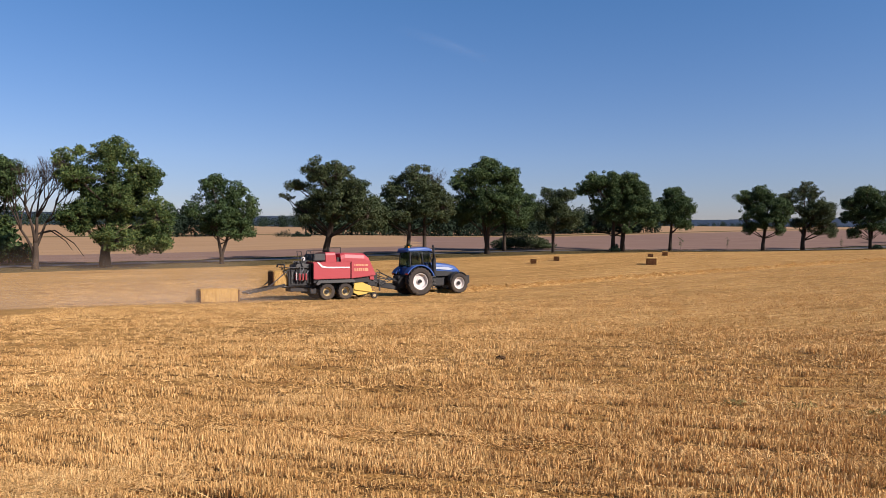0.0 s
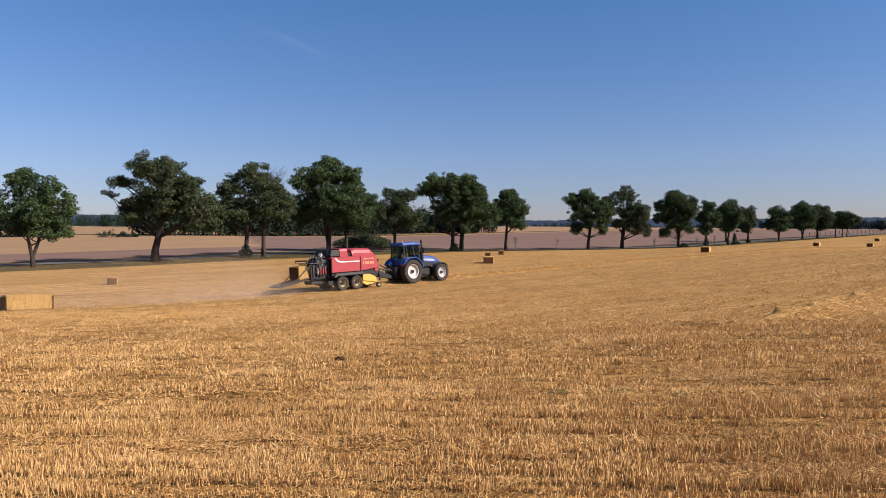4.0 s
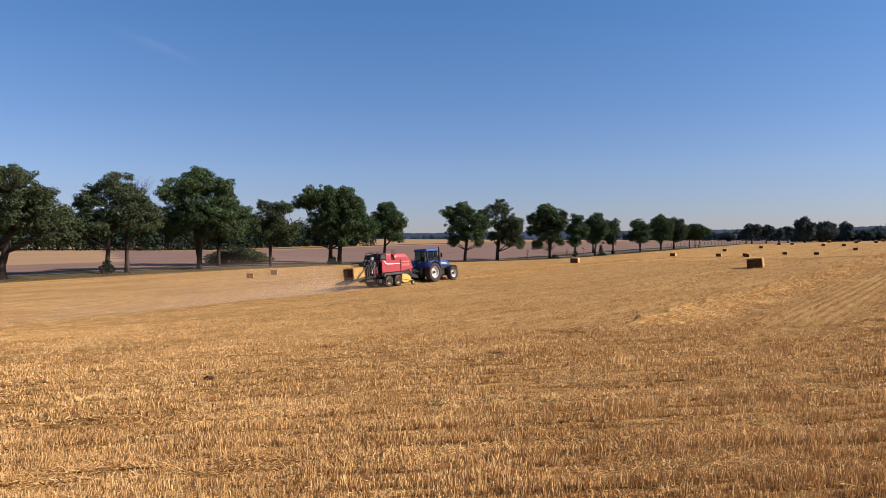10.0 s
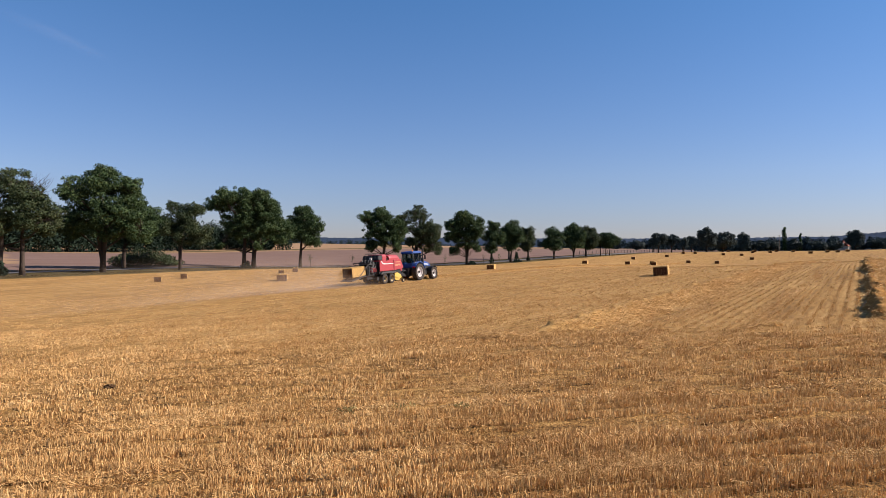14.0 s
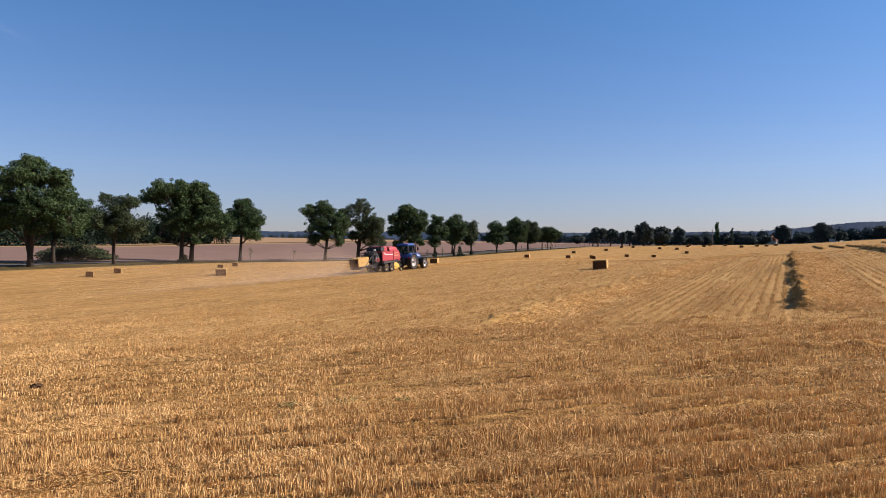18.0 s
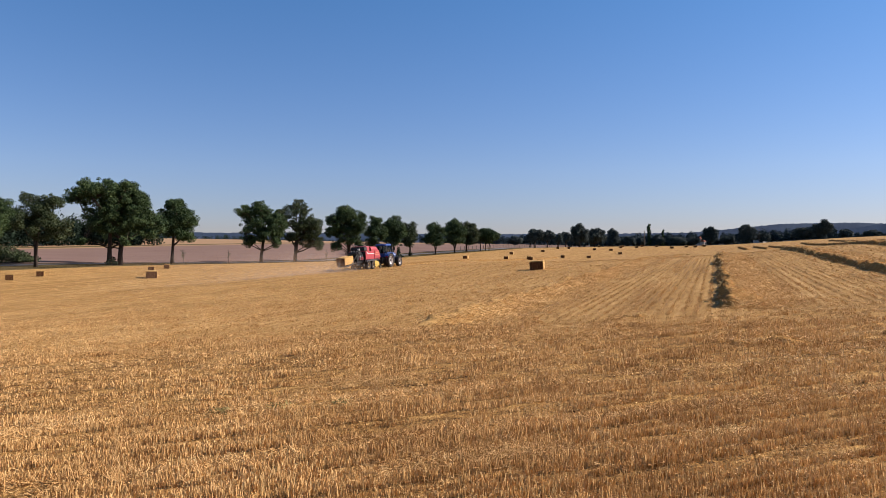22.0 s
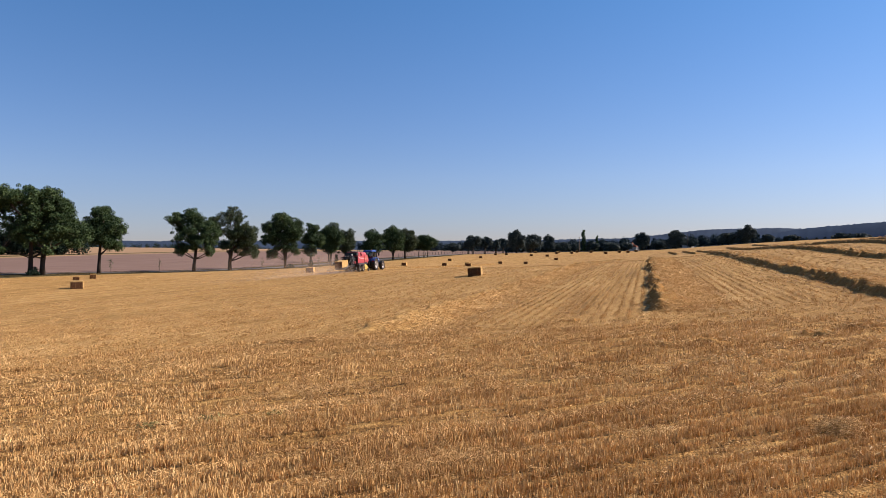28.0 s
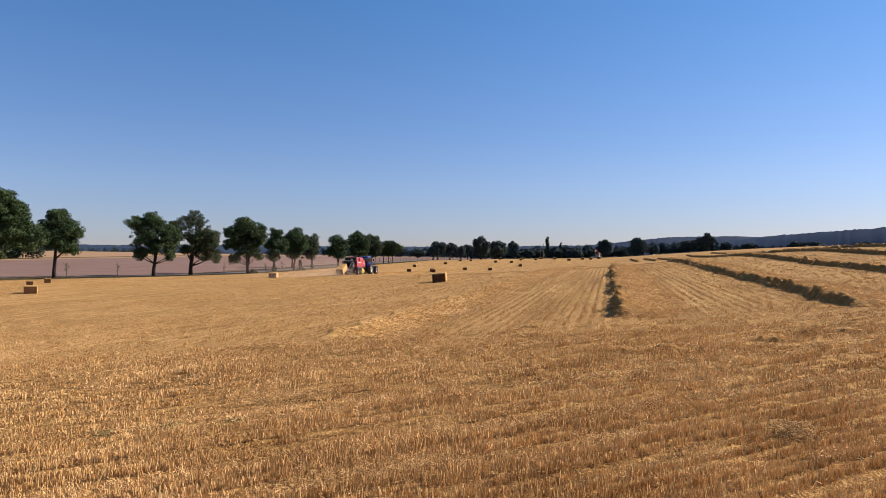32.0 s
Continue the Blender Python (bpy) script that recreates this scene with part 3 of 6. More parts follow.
tree(24, 123.4, 80, [(0.3, 11.1, 2.9, 1.9), (-2.5, 8.8, 1.4, 2.4), (3.6, 7.3, 1.9, 2.7), (3.7, 4.0, 2.2, 2.0), (2.0, 6.5, 1.9, 2.8), (-0.8, 4.9, 1.3, 1.5)], 0.42, (-0.5, 0.7), leaf=DRY_LEAVES, dense=5.0, label="round roadside tree with browning autumn leaves")
tree(25, 145.8, 80, [(-0.5, 10.9, 2.5, 1.9), (-3.5, 9.2, 1.9, 1.5), (2.5, 8.7, 1.7, 2.7), (-0.3, 6.5, 3.7, 2.8), (-4.3, 6.5, 1.3, 1.2), (-2.9, 3.2, 1.2, 1.3), (2.4, 4.1, 0.9, 1.2)], 0.36, (-0.8, 0.9), clump=0.7, each=120, size=0.13)
tree(26, 158.8, 80, [(0.6, 9.3, 1.9, 1.6), (-0.7, 6.7, 1.8, 1.8), (1.8, 6.5, 1.5, 1.9), (-0.3, 3.9, 1.9, 1.6)], 0.24, clump=0.7, each=110, size=0.13, label=YOUNG)
tree(27, 170.0, 80, [(0.6, 9.7, 1.9, 1.7), (-0.9, 8.4, 1.7, 1.7), (2.1, 6.8, 1.7, 1.9), (0.1, 4.6, 2.1, 2.4)], 0.28, clump=0.7, each=110, size=0.13)
tree(28, 181.4, 80, [(-0.3, 8.0, 2.2, 2.0), (0.3, 5.1, 2.3, 2.4), (-1.4, 3.8, 1.7, 1.6)], 0.26, clump=0.7, each=110, size=0.14, leaf=DRY_LEAVES)
FAR = dict(clump=0.8, each=90, size=0.16)
tree(29, 190.0, 90, [(0.0, 8.0, 2.4, 2.2), (0.8, 5.0, 2.6, 2.4), (-1.8, 5.6, 1.6, 1.8)], 0.26, **FAR)
tree(30, 200.6, 80, [(-0.6, 7.8, 2.2, 2.1), (0.9, 6.6, 2.3, 2.0), (-1.9, 4.8, 2.0, 1.8), (0.4, 4.2, 2.6, 2.0)], 0.26, (-0.8, 0.9), **FAR)
tree(31, 217.5, 80, [(-0.4, 9.1, 2.9, 2.1), (0.2, 5.3, 3.3, 2.9), (-2.5, 7.3, 1.9, 1.6), (2.6, 7.0, 1.8, 1.9)], 0.32, (-0.4, 0.6), **FAR)
tree(32, 235.0, 82, [(0.4, 8.4, 3.0, 2.2), (-1.8, 6.0, 2.2, 2.4), (2.6, 5.8, 2.2, 2.6), (0.4, 4.0, 3.0, 1.8)], 0.3, leaf=DRY_LEAVES, **FAR)
tree(33, 250.5, 80, [(0.2, 7.0, 3.0, 1.8), (-2.2, 5.2, 1.8, 1.8), (3.0, 5.6, 2.4, 1.8), (0.8, 4.0, 3.0, 1.4)], 0.26, (-1.8, 0.1, 1.4), apart=True, **FAR)
for seed, (u, w, tall, half) in enumerate(((328, 80, 9.3, 3.8), (354, 80, 9.1, 4.2), (380, 80, 7.6, 2.7), (401, 80, 9.2, 3.6), (345, 62, 12.1, 4.4), (390, 62, 10.8, 6.4), (366, 92, 7.5, 3.0), (420, 88, 8.0, 4.0))):
    tree(50 + seed, u, w, round_crown(50 + seed, tall, half * 1.1, 0.3 if w > 70 else 0.1), 0.3, clump=0.9, each=60, size=0.24, dense=3.5, leaf=HAZED_LEAVES, label="distant dark green tree beside the road")


def bush(seed, u, w, long, tall, deep, leaf=LEAVES, leaves=900, label="rounded dark green bush", size=0.3):
    rng = np.random.default_rng(seed)
    n = max(4, int(long / 1.2))
    t = np.linspace(-0.42, 0.42, n) + rng.normal(0, 0.03, n)
    h = tall * (1 - (t * 1.7) ** 2) * rng.uniform(0.75, 1.0, n)
    c = np.stack((t * long * ALONG.x, t * long * ALONG.y, h * 0.5), -1)
    r = np.stack((np.full(n, long / n * 1.1), np.full(n, deep / 2), h * 0.55), -1)
    v, f = leaf_cloud(rng, c, r, leaves, size)
    v[:, 2] = np.maximum(v[:, 2], -0.05)
    ob = new("bush", mesh_of("bush", v, f, leaf))
    ob.matrix_world = Matrix.Translation(place(u, w))
    return tagged(ob, label, "bush")


bush(81, 71, 96, 12.5, 2.9, 4.5, DRY_LEAVES, leaves=9000, size=0.13, label="wide olive-green bush behind the road")
bush(82, -4.5, 95, 7, 5.5, 4, leaves=3000, label="tall dense green bush behind the verge")
for k, (u, w, long, tall) in enumerate(((53.0, 170, 4.2, 2.0), (56.6, 170.5, 2.2, 1.5), (59.2, 171, 1.6, 1.3), (75.6, 79, 1.5, 1.3), (41, 80, 1.4, 2.0), (146.5, 79, 2.2, 1.2), (158.8, 80, 1.4, 2.5), (172, 79, 3.0, 0.9), (181.5, 80, 1.3, 1.8), (191, 88, 1.5, 3.0))):
    bush(90 + k, u, w, long, tall, min(3.0, long * 0.6), WOODS, leaves=420, size=0.16, label="low bush in the dry grass" if w < 100 else "far dark bush in the field")


def rough_grass(seed, w0, w1, u0, u1, count):
    """Tall dry grass and weeds in uneven tufts along the verge."""
    rng = np.random.default_rng(seed)
    us = rng.uniform(u0, u1, count // 12)
    ws = rng.uniform(w0, w1, count // 12)
    rise = np.array([0.5 + 1.1 * noise.noise(Vector((a * 0.09, b * 0.3, seed))) for a, b in zip(us, ws)])
    keep = rise > 0.38
    k = np.repeat(np.nonzero(keep)[0], 12)
    n = len(k)
    u, w = us[k] + rng.normal(0, 0.35, n), ws[k] + rng.normal(0, 0.2, n)
    x, y = u * ALONG.x + w * ACROSS.x, u * ALONG.y + w * ACROSS.y
    p = np.stack((x, y, heights(u, w) - 0.02), -1)
    d = rng.normal(0, 0.5, (n, 3)) + (0, 0, 1)
    v, f = blades(rng, p, d, rise[k] * rng.uniform(0.08, 0.26, n), rng.uniform(0.012, 0.03, n))
    return tagged(new("rough_grass", mesh_of("rough_grass", v, f, ROUGH_GRASS)), "tall brownish grass and weeds along the verge", "grass", kind="stuff")


def sapling(seed, u, w, tall=2.4):
    rng = np.random.default_rng(seed)
    thing = empty("sapling", Matrix.Translation(place(u, w)), "young staked sapling with sparse leaves on the verge", "sapling", "saplings on the verge")
    bm = tube([(0, 0, -0.1), (0.03, 0, tall * 0.5), (0, 0.02, tall)], [0.03, 0.025, 0.01], 6)
    part("stem", bm, BARK, thing)
    v, f = leaf_cloud(rng, np.array(((0, 0, tall * 0.75), (0, 0, tall * 0.5))), np.array(((0.45, 0.45, 0.7), (0.3, 0.3, 0.5))), 55, 0.09)
    crown = new("crown", mesh_of("crown", v, f, LEAVES))
    crown.parent = thing


for k, (u, w) in enumerate(((89.8, 79), (101.0, 79), (134.0, 79), (152.5, 79), (161.0, 79))):
    sapling(140 + k, u, w)


# ---- woods and hills far off ----
def woods(name, seed, spots, tall, label, leaves_each=110, mat=WOODS, leaf=0.042):
    """Joined crowns of a far wood: rows of (u, w) places."""
    rng = np.random.default_rng(seed)
    us, ws = np.array(spots).T
    n = len(us)
    z = heights(us, ws)
    h = tall * rng.uniform(0.45 if mat is HAZED_HEDGE else 0.75, 1.12, n)
    c = np.stack((us * ALONG.x + ws * ACROSS.x, us * ALONG.y + ws * ACROSS.y, z + h * 0.52), -1)
    r = np.stack((h * 0.30, h * 0.30, h * 0.54), -1) * rng.uniform(0.85, 1.25, n)[:, None]
    v, f = leaf_cloud(rng, c, r, int(n * leaves_each * (2.4 if tall < 8.5 and n < 320 else 1.6)), tall * leaf)
    return tagged(new(name, mesh_of(name, v, f, mat)), label, "woods", kind="stuff")


rng = np.random.default_rng(7)
woods("wood", 1, [(u + rng.normal(0, 1), 178 + (u - 68) * 0.26 + rng.uniform(0, 14)) for u in np.arange(66, 186, 0.4)], 9.4, "dark edge of a mixed wood beyond the field")
woods("wood", 8, [(u + rng.normal(0, 1), 209 - (u - 186) * 1.15 + rng.uniform(0, 12)) for u in np.arange(184, 205, 0.2)], 8.8, "dark edge of a mixed wood beyond the field")
woods("wood", 2, [(u + rng.normal(0, 1), 182 + rng.uniform(0, 8)) for u in np.arange(24, 47, 0.5)], 6.8, "small dark copse beyond the field")
woods("wood", 7, [(u + rng.normal(0, 2), 365 + rng.uniform(0, 30)) for u in np.arange(-120, 135, 1.2)], 6.4, "dark edge of a far mixed wood")
woods("wood", 3, [(u + rng.normal(0, 3), 520 + rng.uniform(0, 40)) for u in np.arange(-160, 240, 1.8)], 9.0, "low far wood beyond the fields")
woods("wood", 4, [(u + rng.normal(0, 3), 560 + rng.uniform(0, 40)) for u in np.arange(330, 1500, 3.0)], 9.0, "low far wood beyond the fields")


def ridge(name, seed, az0, az1, far, crest, label, mat=HAZED_HILLS):
    """A far wooded ridge: crest heights over the azimuths, in metres."""
    rng = np.random.default_rng(seed)
    n = 260
    az = np.radians(np.linspace(az0, az1, n))
    t = np.linspace(0, 1, n)
    top = np.interp(t, np.linspace(0, 1, len(crest)), crest)
    for _ in range(3):
        top[1:-1] = (top[:-2] + top[1:-1] * 2 + top[2:]) / 4
    top = top + rng.normal(0, far * (0.0004 if mat is HAZED_HILL_WOODS else 0.00025), n)
    v = []
    for scale, lift in ((0.9, -1.0), (0.95, 0.55), (1.0, 1.0), (1.12, 0.8), (1.3, -1.0)):
        h = np.where(lift > 0, top * lift, -30)
        v.append(np.stack((np.sin(az) * far * scale, np.cos(az) * far * scale, h), -1))
    v = np.concatenate(v)
    i, j = np.meshgrid(np.arange(4), np.arange(n - 1), indexing="ij")
    a = (i * n + j).ravel()
    return tagged(new(name, mesh_of(name, v, np.stack((a, a + 1, a + n + 1, a + n), -1), mat, smooth=True)), label, "hills", kind="structure")


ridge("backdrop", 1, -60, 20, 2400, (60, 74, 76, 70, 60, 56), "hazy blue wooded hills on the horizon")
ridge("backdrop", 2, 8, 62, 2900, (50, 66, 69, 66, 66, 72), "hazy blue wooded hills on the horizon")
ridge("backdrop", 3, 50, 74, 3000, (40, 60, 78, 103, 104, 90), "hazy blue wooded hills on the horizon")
ridge("backdrop", 4, 64, 110, 1900, (30, 66, 82, 82, 84, 92, 90), "dark wooded hill on the horizon", HAZED_HILL_WOODS)
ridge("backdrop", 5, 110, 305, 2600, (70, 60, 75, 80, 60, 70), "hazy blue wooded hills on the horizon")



def cirrus_material():
    m = bpy.data.materials.new("thin_cirrus")
    m.use_nodes = True
    nodes, links = m.node_tree.nodes, m.node_tree.links
    nodes.remove(nodes["Principled BSDF"])
    coord, wisps, split = nodes.new("ShaderNodeTexCoord"), nodes.new("ShaderNodeTexNoise"), nodes.new("ShaderNodeSeparateXYZ")
    stretch = nodes.new("ShaderNodeMapping")
    stretch.inputs["Scale"].default_value = (3, 1, 14)
    links.new(coord.outputs["Generated"], stretch.inputs["Vector"])
    links.new(stretch.outputs["Vector"], wisps.inputs["Vector"])
    wisps.inputs["Scale"].default_value, wisps.inputs["Detail"].default_value = 1.0, 5
    links.new(coord.outputs["UV"], split.inputs[0])
    fade = None
    for axis in ("X", "Y"):
        ramp = nodes.new("ShaderNodeValToRGB")
        ramp.color_ramp.interpolation = "EASE"
        el = ramp.color_ramp.elements
        el.new(0.5)
        for e, v in zip(el, (0.0, 1.0, 0.0)):
            e.color = (v, v, v, 1)
        el[0].position, el[1].position, el[2].position = 0.0, 0.5, 1.0
        links.new(split.outputs[axis], ramp.inputs[0])
        if fade is None:
            fade = ramp.outputs[0]
        else:
            both = nodes.new("ShaderNodeMath")
            both.operation = "MULTIPLY"
            links.new(fade, both.inputs[0])
            links.new(ramp.outputs[0], both.inputs[1])
            fade = both.outputs[0]
    amount = nodes.new("ShaderNodeMath")
    amount.operation = "MULTIPLY"
    links.new(fade, amount.inputs[0])
    links.new(wisps.outputs["Fac"], amount.inputs[1])
    thin = nodes.new("ShaderNodeMath")
    thin.operation = "MULTIPLY"
    thin.inputs[1].default_value = 0.035
    links.new(amount.outputs[0], thin.inputs[0])
    clear, white, mix = nodes.new("ShaderNodeBsdfTransparent"), nodes.new("ShaderNodeBsdfDiffuse"), nodes.new("ShaderNodeMixShader")
    white.inputs["Color"].default_value = (0.8, 0.8, 0.82, 1)
    links.new(thin.outputs[0], mix.inputs[0])
    links.new(clear.outputs[0], mix.inputs[1])
    links.new(white.outputs[0], mix.inputs[2])
    links.new(mix.outputs[0], nodes["Material Output"].inputs["Surface"])
    return m


def cirrus(az0, rise0, az1, rise1, thick, far=3200):
    """A faint wisp of high cloud between two azimuths; rise is height over distance."""
    n = 24
    b = bmesh.new()
    rows = []
    for k in range(n + 1):
        t = k / n
        a, h = radians(az0 + (az1 - az0) * t), rise0 + (rise1 - rise0) * t + 0.003 * math.sin(5 * t)
        rows.append([b.verts.new((math.sin(a) * far, math.cos(a) * far, (h + s * thick) * far)) for s in (-1, 0, 1)])
    uv = b.loops.layers.uv.new("UVMap")
    for k in range(n):
        for s in range(2):
            f = b.faces.new((rows[k][s], rows[k + 1][s], rows[k + 1][s + 1], rows[k][s + 1]))
            for loop, (x, y) in zip(f.loops, ((k, s), (k + 1, s), (k + 1, s + 1), (k, s + 1))):
                loop[uv].uv = (x / n, y / 2)
    ob = part("backdrop", b, CIRRUS, None, "faint wisp of white cirrus cloud high in the sky")
    tagged(ob, category="cloud", kind="structure")


CIRRUS = cirrus_material()
cirrus(-4.6, 0.296, 5.0, 0.246, 0.011)
cirrus(-2.0, 0.286, 4.2, 0.251, 0.006)


# ---- bales ----
def bale_mesh(seed, high, half, wide):
    """A big square bale, its length in x, with a fibrous, slightly bulging skin."""
    b = box(-half, half, -wide / 2, wide / 2, 0.0, high, 0.05)
    bmesh.ops.subdivide_edges(b, edges=b.edges[:], cuts=4, use_grid_fill=True)
    for v in b.verts:
        flake = 0.025 * math.sin(v.co.x * 28 + seed)
        n = noise.noise(v.co * 3 + Vector((seed, 0, 0))) * 0.05 + flake
        d = Vector((0, v.co.y, v.co.z - high / 2)).normalized() if abs(v.co.x) < half - 0.05 else Vector((math.copysign(1, v.co.x), 0, 0))
        v.co += d * n
        v.co.x = max(-half, min(half, v.co.x))
        v.co.z = max(v.co.z, 0.0)
    return b


def bale(seed, m, label, group="bales on the field", high=0.72, half=1.1, wide=1.14):
    ob = empty("straw_bale", m, label, "bale", group)
    part("body", bale_mesh(seed, high, half, wide), BALE, ob)
    rng = np.random.default_rng(seed)
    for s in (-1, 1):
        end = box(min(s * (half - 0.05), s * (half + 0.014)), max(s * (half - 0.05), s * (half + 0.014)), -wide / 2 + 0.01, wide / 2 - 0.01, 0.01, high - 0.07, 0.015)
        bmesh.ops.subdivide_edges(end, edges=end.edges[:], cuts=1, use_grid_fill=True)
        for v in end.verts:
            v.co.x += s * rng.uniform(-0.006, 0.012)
        part("bale_end", end, SHADED_BALE_END, ob, "folded straw end, darkened with its shade")
    for k in range(6):
        y = (k - 2.5) * wide * 0.176
        bm = tube([(-half - 0.032, y, 0.03), (-half - 0.032, y, high + 0.03), (half + 0.032, y, high + 0.03), (half + 0.032, y, 0.03)], 0.004, 4)
        part("twine", bm, TWINE, ob)
    return ob


def on_field(u, w, lift=0.0, turn=0.0):
    """A pose that lies on the field with x along the swaths."""
    zu = (ground(u + 1, w) - ground(u - 1, w)) / 2
    zw = (ground(u, w + 1) - ground(u, w - 1)) / 2
    x = Vector((ALONG.x, ALONG.y, zu)).normalized()
    y = Vector((ACROSS.x, ACROSS.y, zw))
    z = x.cross(y).normalized()
    y = z.cross(x)
    m = Matrix((x, y, z)).transposed().to_4x4()
    m.translation = place(u, w, lift)
    return m @ pose(0, 0, 0, 0, 0, turn)


BALES = ((49.9, 65.4), (55.1, 67.6), (60.0, 56.9), (69.4, 66.0), (75.2, 68.9), (9.1, 42.0), (19.2, 60.4), (98.3, 49.5), (182.6, 46.0), (59.8, 14.2),
         (167.4, 58.5), (171.4, 49.1), (213.0, 59.3), (166.5, 41.6), (243.1, 56.4), (201.5, 40.9), (200.8, 33.4), (280.0, 58.9), (280.3, 54.5), (266.8, 42.3), (262.7, 35.7), (229.6, 28.3), (305.0, 46.5), (289.9, 35.5), (330.0, 39.5), (288.6, 29.3), (315.7, 29.8), (296.0, 22.2), (273.9, 15.1), (283.7, 10.4), (279.5, 7.1), (288.3, 4.2))
# how far each bale lies turned out of the row, chosen to fit the camera's view
TURNS = {0: 47, 1: 44, 2: 41, 3: 40, 4: 43, 5: 1, 6: 66, 7: 18}
# the short bale is made small to match its size in the camera's view
short_bale = bale(2, on_field(*BALES[0], 0, TURNS[0]), "short straw bale with a dark end, sized to fit the view", high=0.62, half=0.28, wide=0.72)
first_bale = bale(1, on_field(*BALES[2], 0, TURNS[2]), "golden square straw bale lying on the stubble", high=0.78)
for k, (u, w) in enumerate(BALES):
    if k not in (0, 2):
        copy_thing(short_bale if k in (1, 3, 4, 6) else first_bale, on_field(u, w, 0, TURNS[k] if k in TURNS else 9 + k % 3))


# ---- straw: swaths, stubble, loose straw ----
def straws(rng, p, d, length, thick, sides=3):
    """Thin three-sided straws from p along d."""
    n = len(p)
    d = d / np.linalg.norm(d, axis=1)[:, None]
    s = np.cross(d, np.array((0.3, 0.2, 0.93)))
    s /= np.linalg.norm(s, axis=1)[:, None] + 1e-9
    t = np.cross(d, s)
    rings = []
    for end in (0, 1):
        for k in range(3):
            a = 2 * math.pi * k / 3
            rings.append(p + d * (length * end)[:, None] + (s * math.cos(a) + t * math.sin(a)) * (thick * (1 - 0.3 * end))[:, None])
    v = np.stack(rings, 1).reshape(-1, 3)
    k = np.arange(n) * 6
    f = np.concatenate([np.stack((k + i, k + (i + 1) % 3, k + 3 + (i + 1) % 3, k + 3 + i), -1) for i in range(sides)])
    return v, f


def blades(rng, p, d, length, wide):
    """Flat straw blades from p along d, turned at random: cheaper than straws, for farther off."""
    n = len(p)
    d = d / np.linalg.norm(d, axis=1)[:, None]
    s = np.cross(d, rng.normal(size=(n, 3)))
    s *= (wide / (np.linalg.norm(s, axis=1) + 1e-9))[:, None]
    tip = p + d * length[:, None]
    v = np.stack((p - s, p + s, tip + s * 0.8, tip - s * 0.8), 1).reshape(-1, 3)
    k = np.arange(n) * 4
    return v, np.stack((k, k + 1, k + 2, k + 3), -1)


def slivers(rng, p, d, length, wide):
    """One-triangle stalks, wide at the foot or at the cut, for the distance."""
    v, _ = blades(rng, p, d, length, wide)
    v = v.reshape(-1, 4, 3)
    up = np.arange(len(v)) % 2 == 0
    tip = np.where(up[:, None], (v[:, 2] + v[:, 3]) / 2, (v[:, 0] + v[:, 1]) / 2)
    a, b = np.where(up[:, None], v[:, 0], v[:, 2]), np.where(up[:, None], v[:, 1], v[:, 3])
    return np.stack((a, b, tip), 1).reshape(-1, 3), np.arange(len(v) * 3).reshape(-1, 3)


def xyz(u, w, lift=0.0):
    z = heights(u, w) + lift
    return np.stack((u * ALONG.x + w * ACROSS.x, u * ALONG.y + w * ACROSS.y, z), -1)


rough_grass(71, 77.4, 79.4, -25, 320, 36000)
rough_grass(72, 88.3, 91.5, -25, 260, 14000)


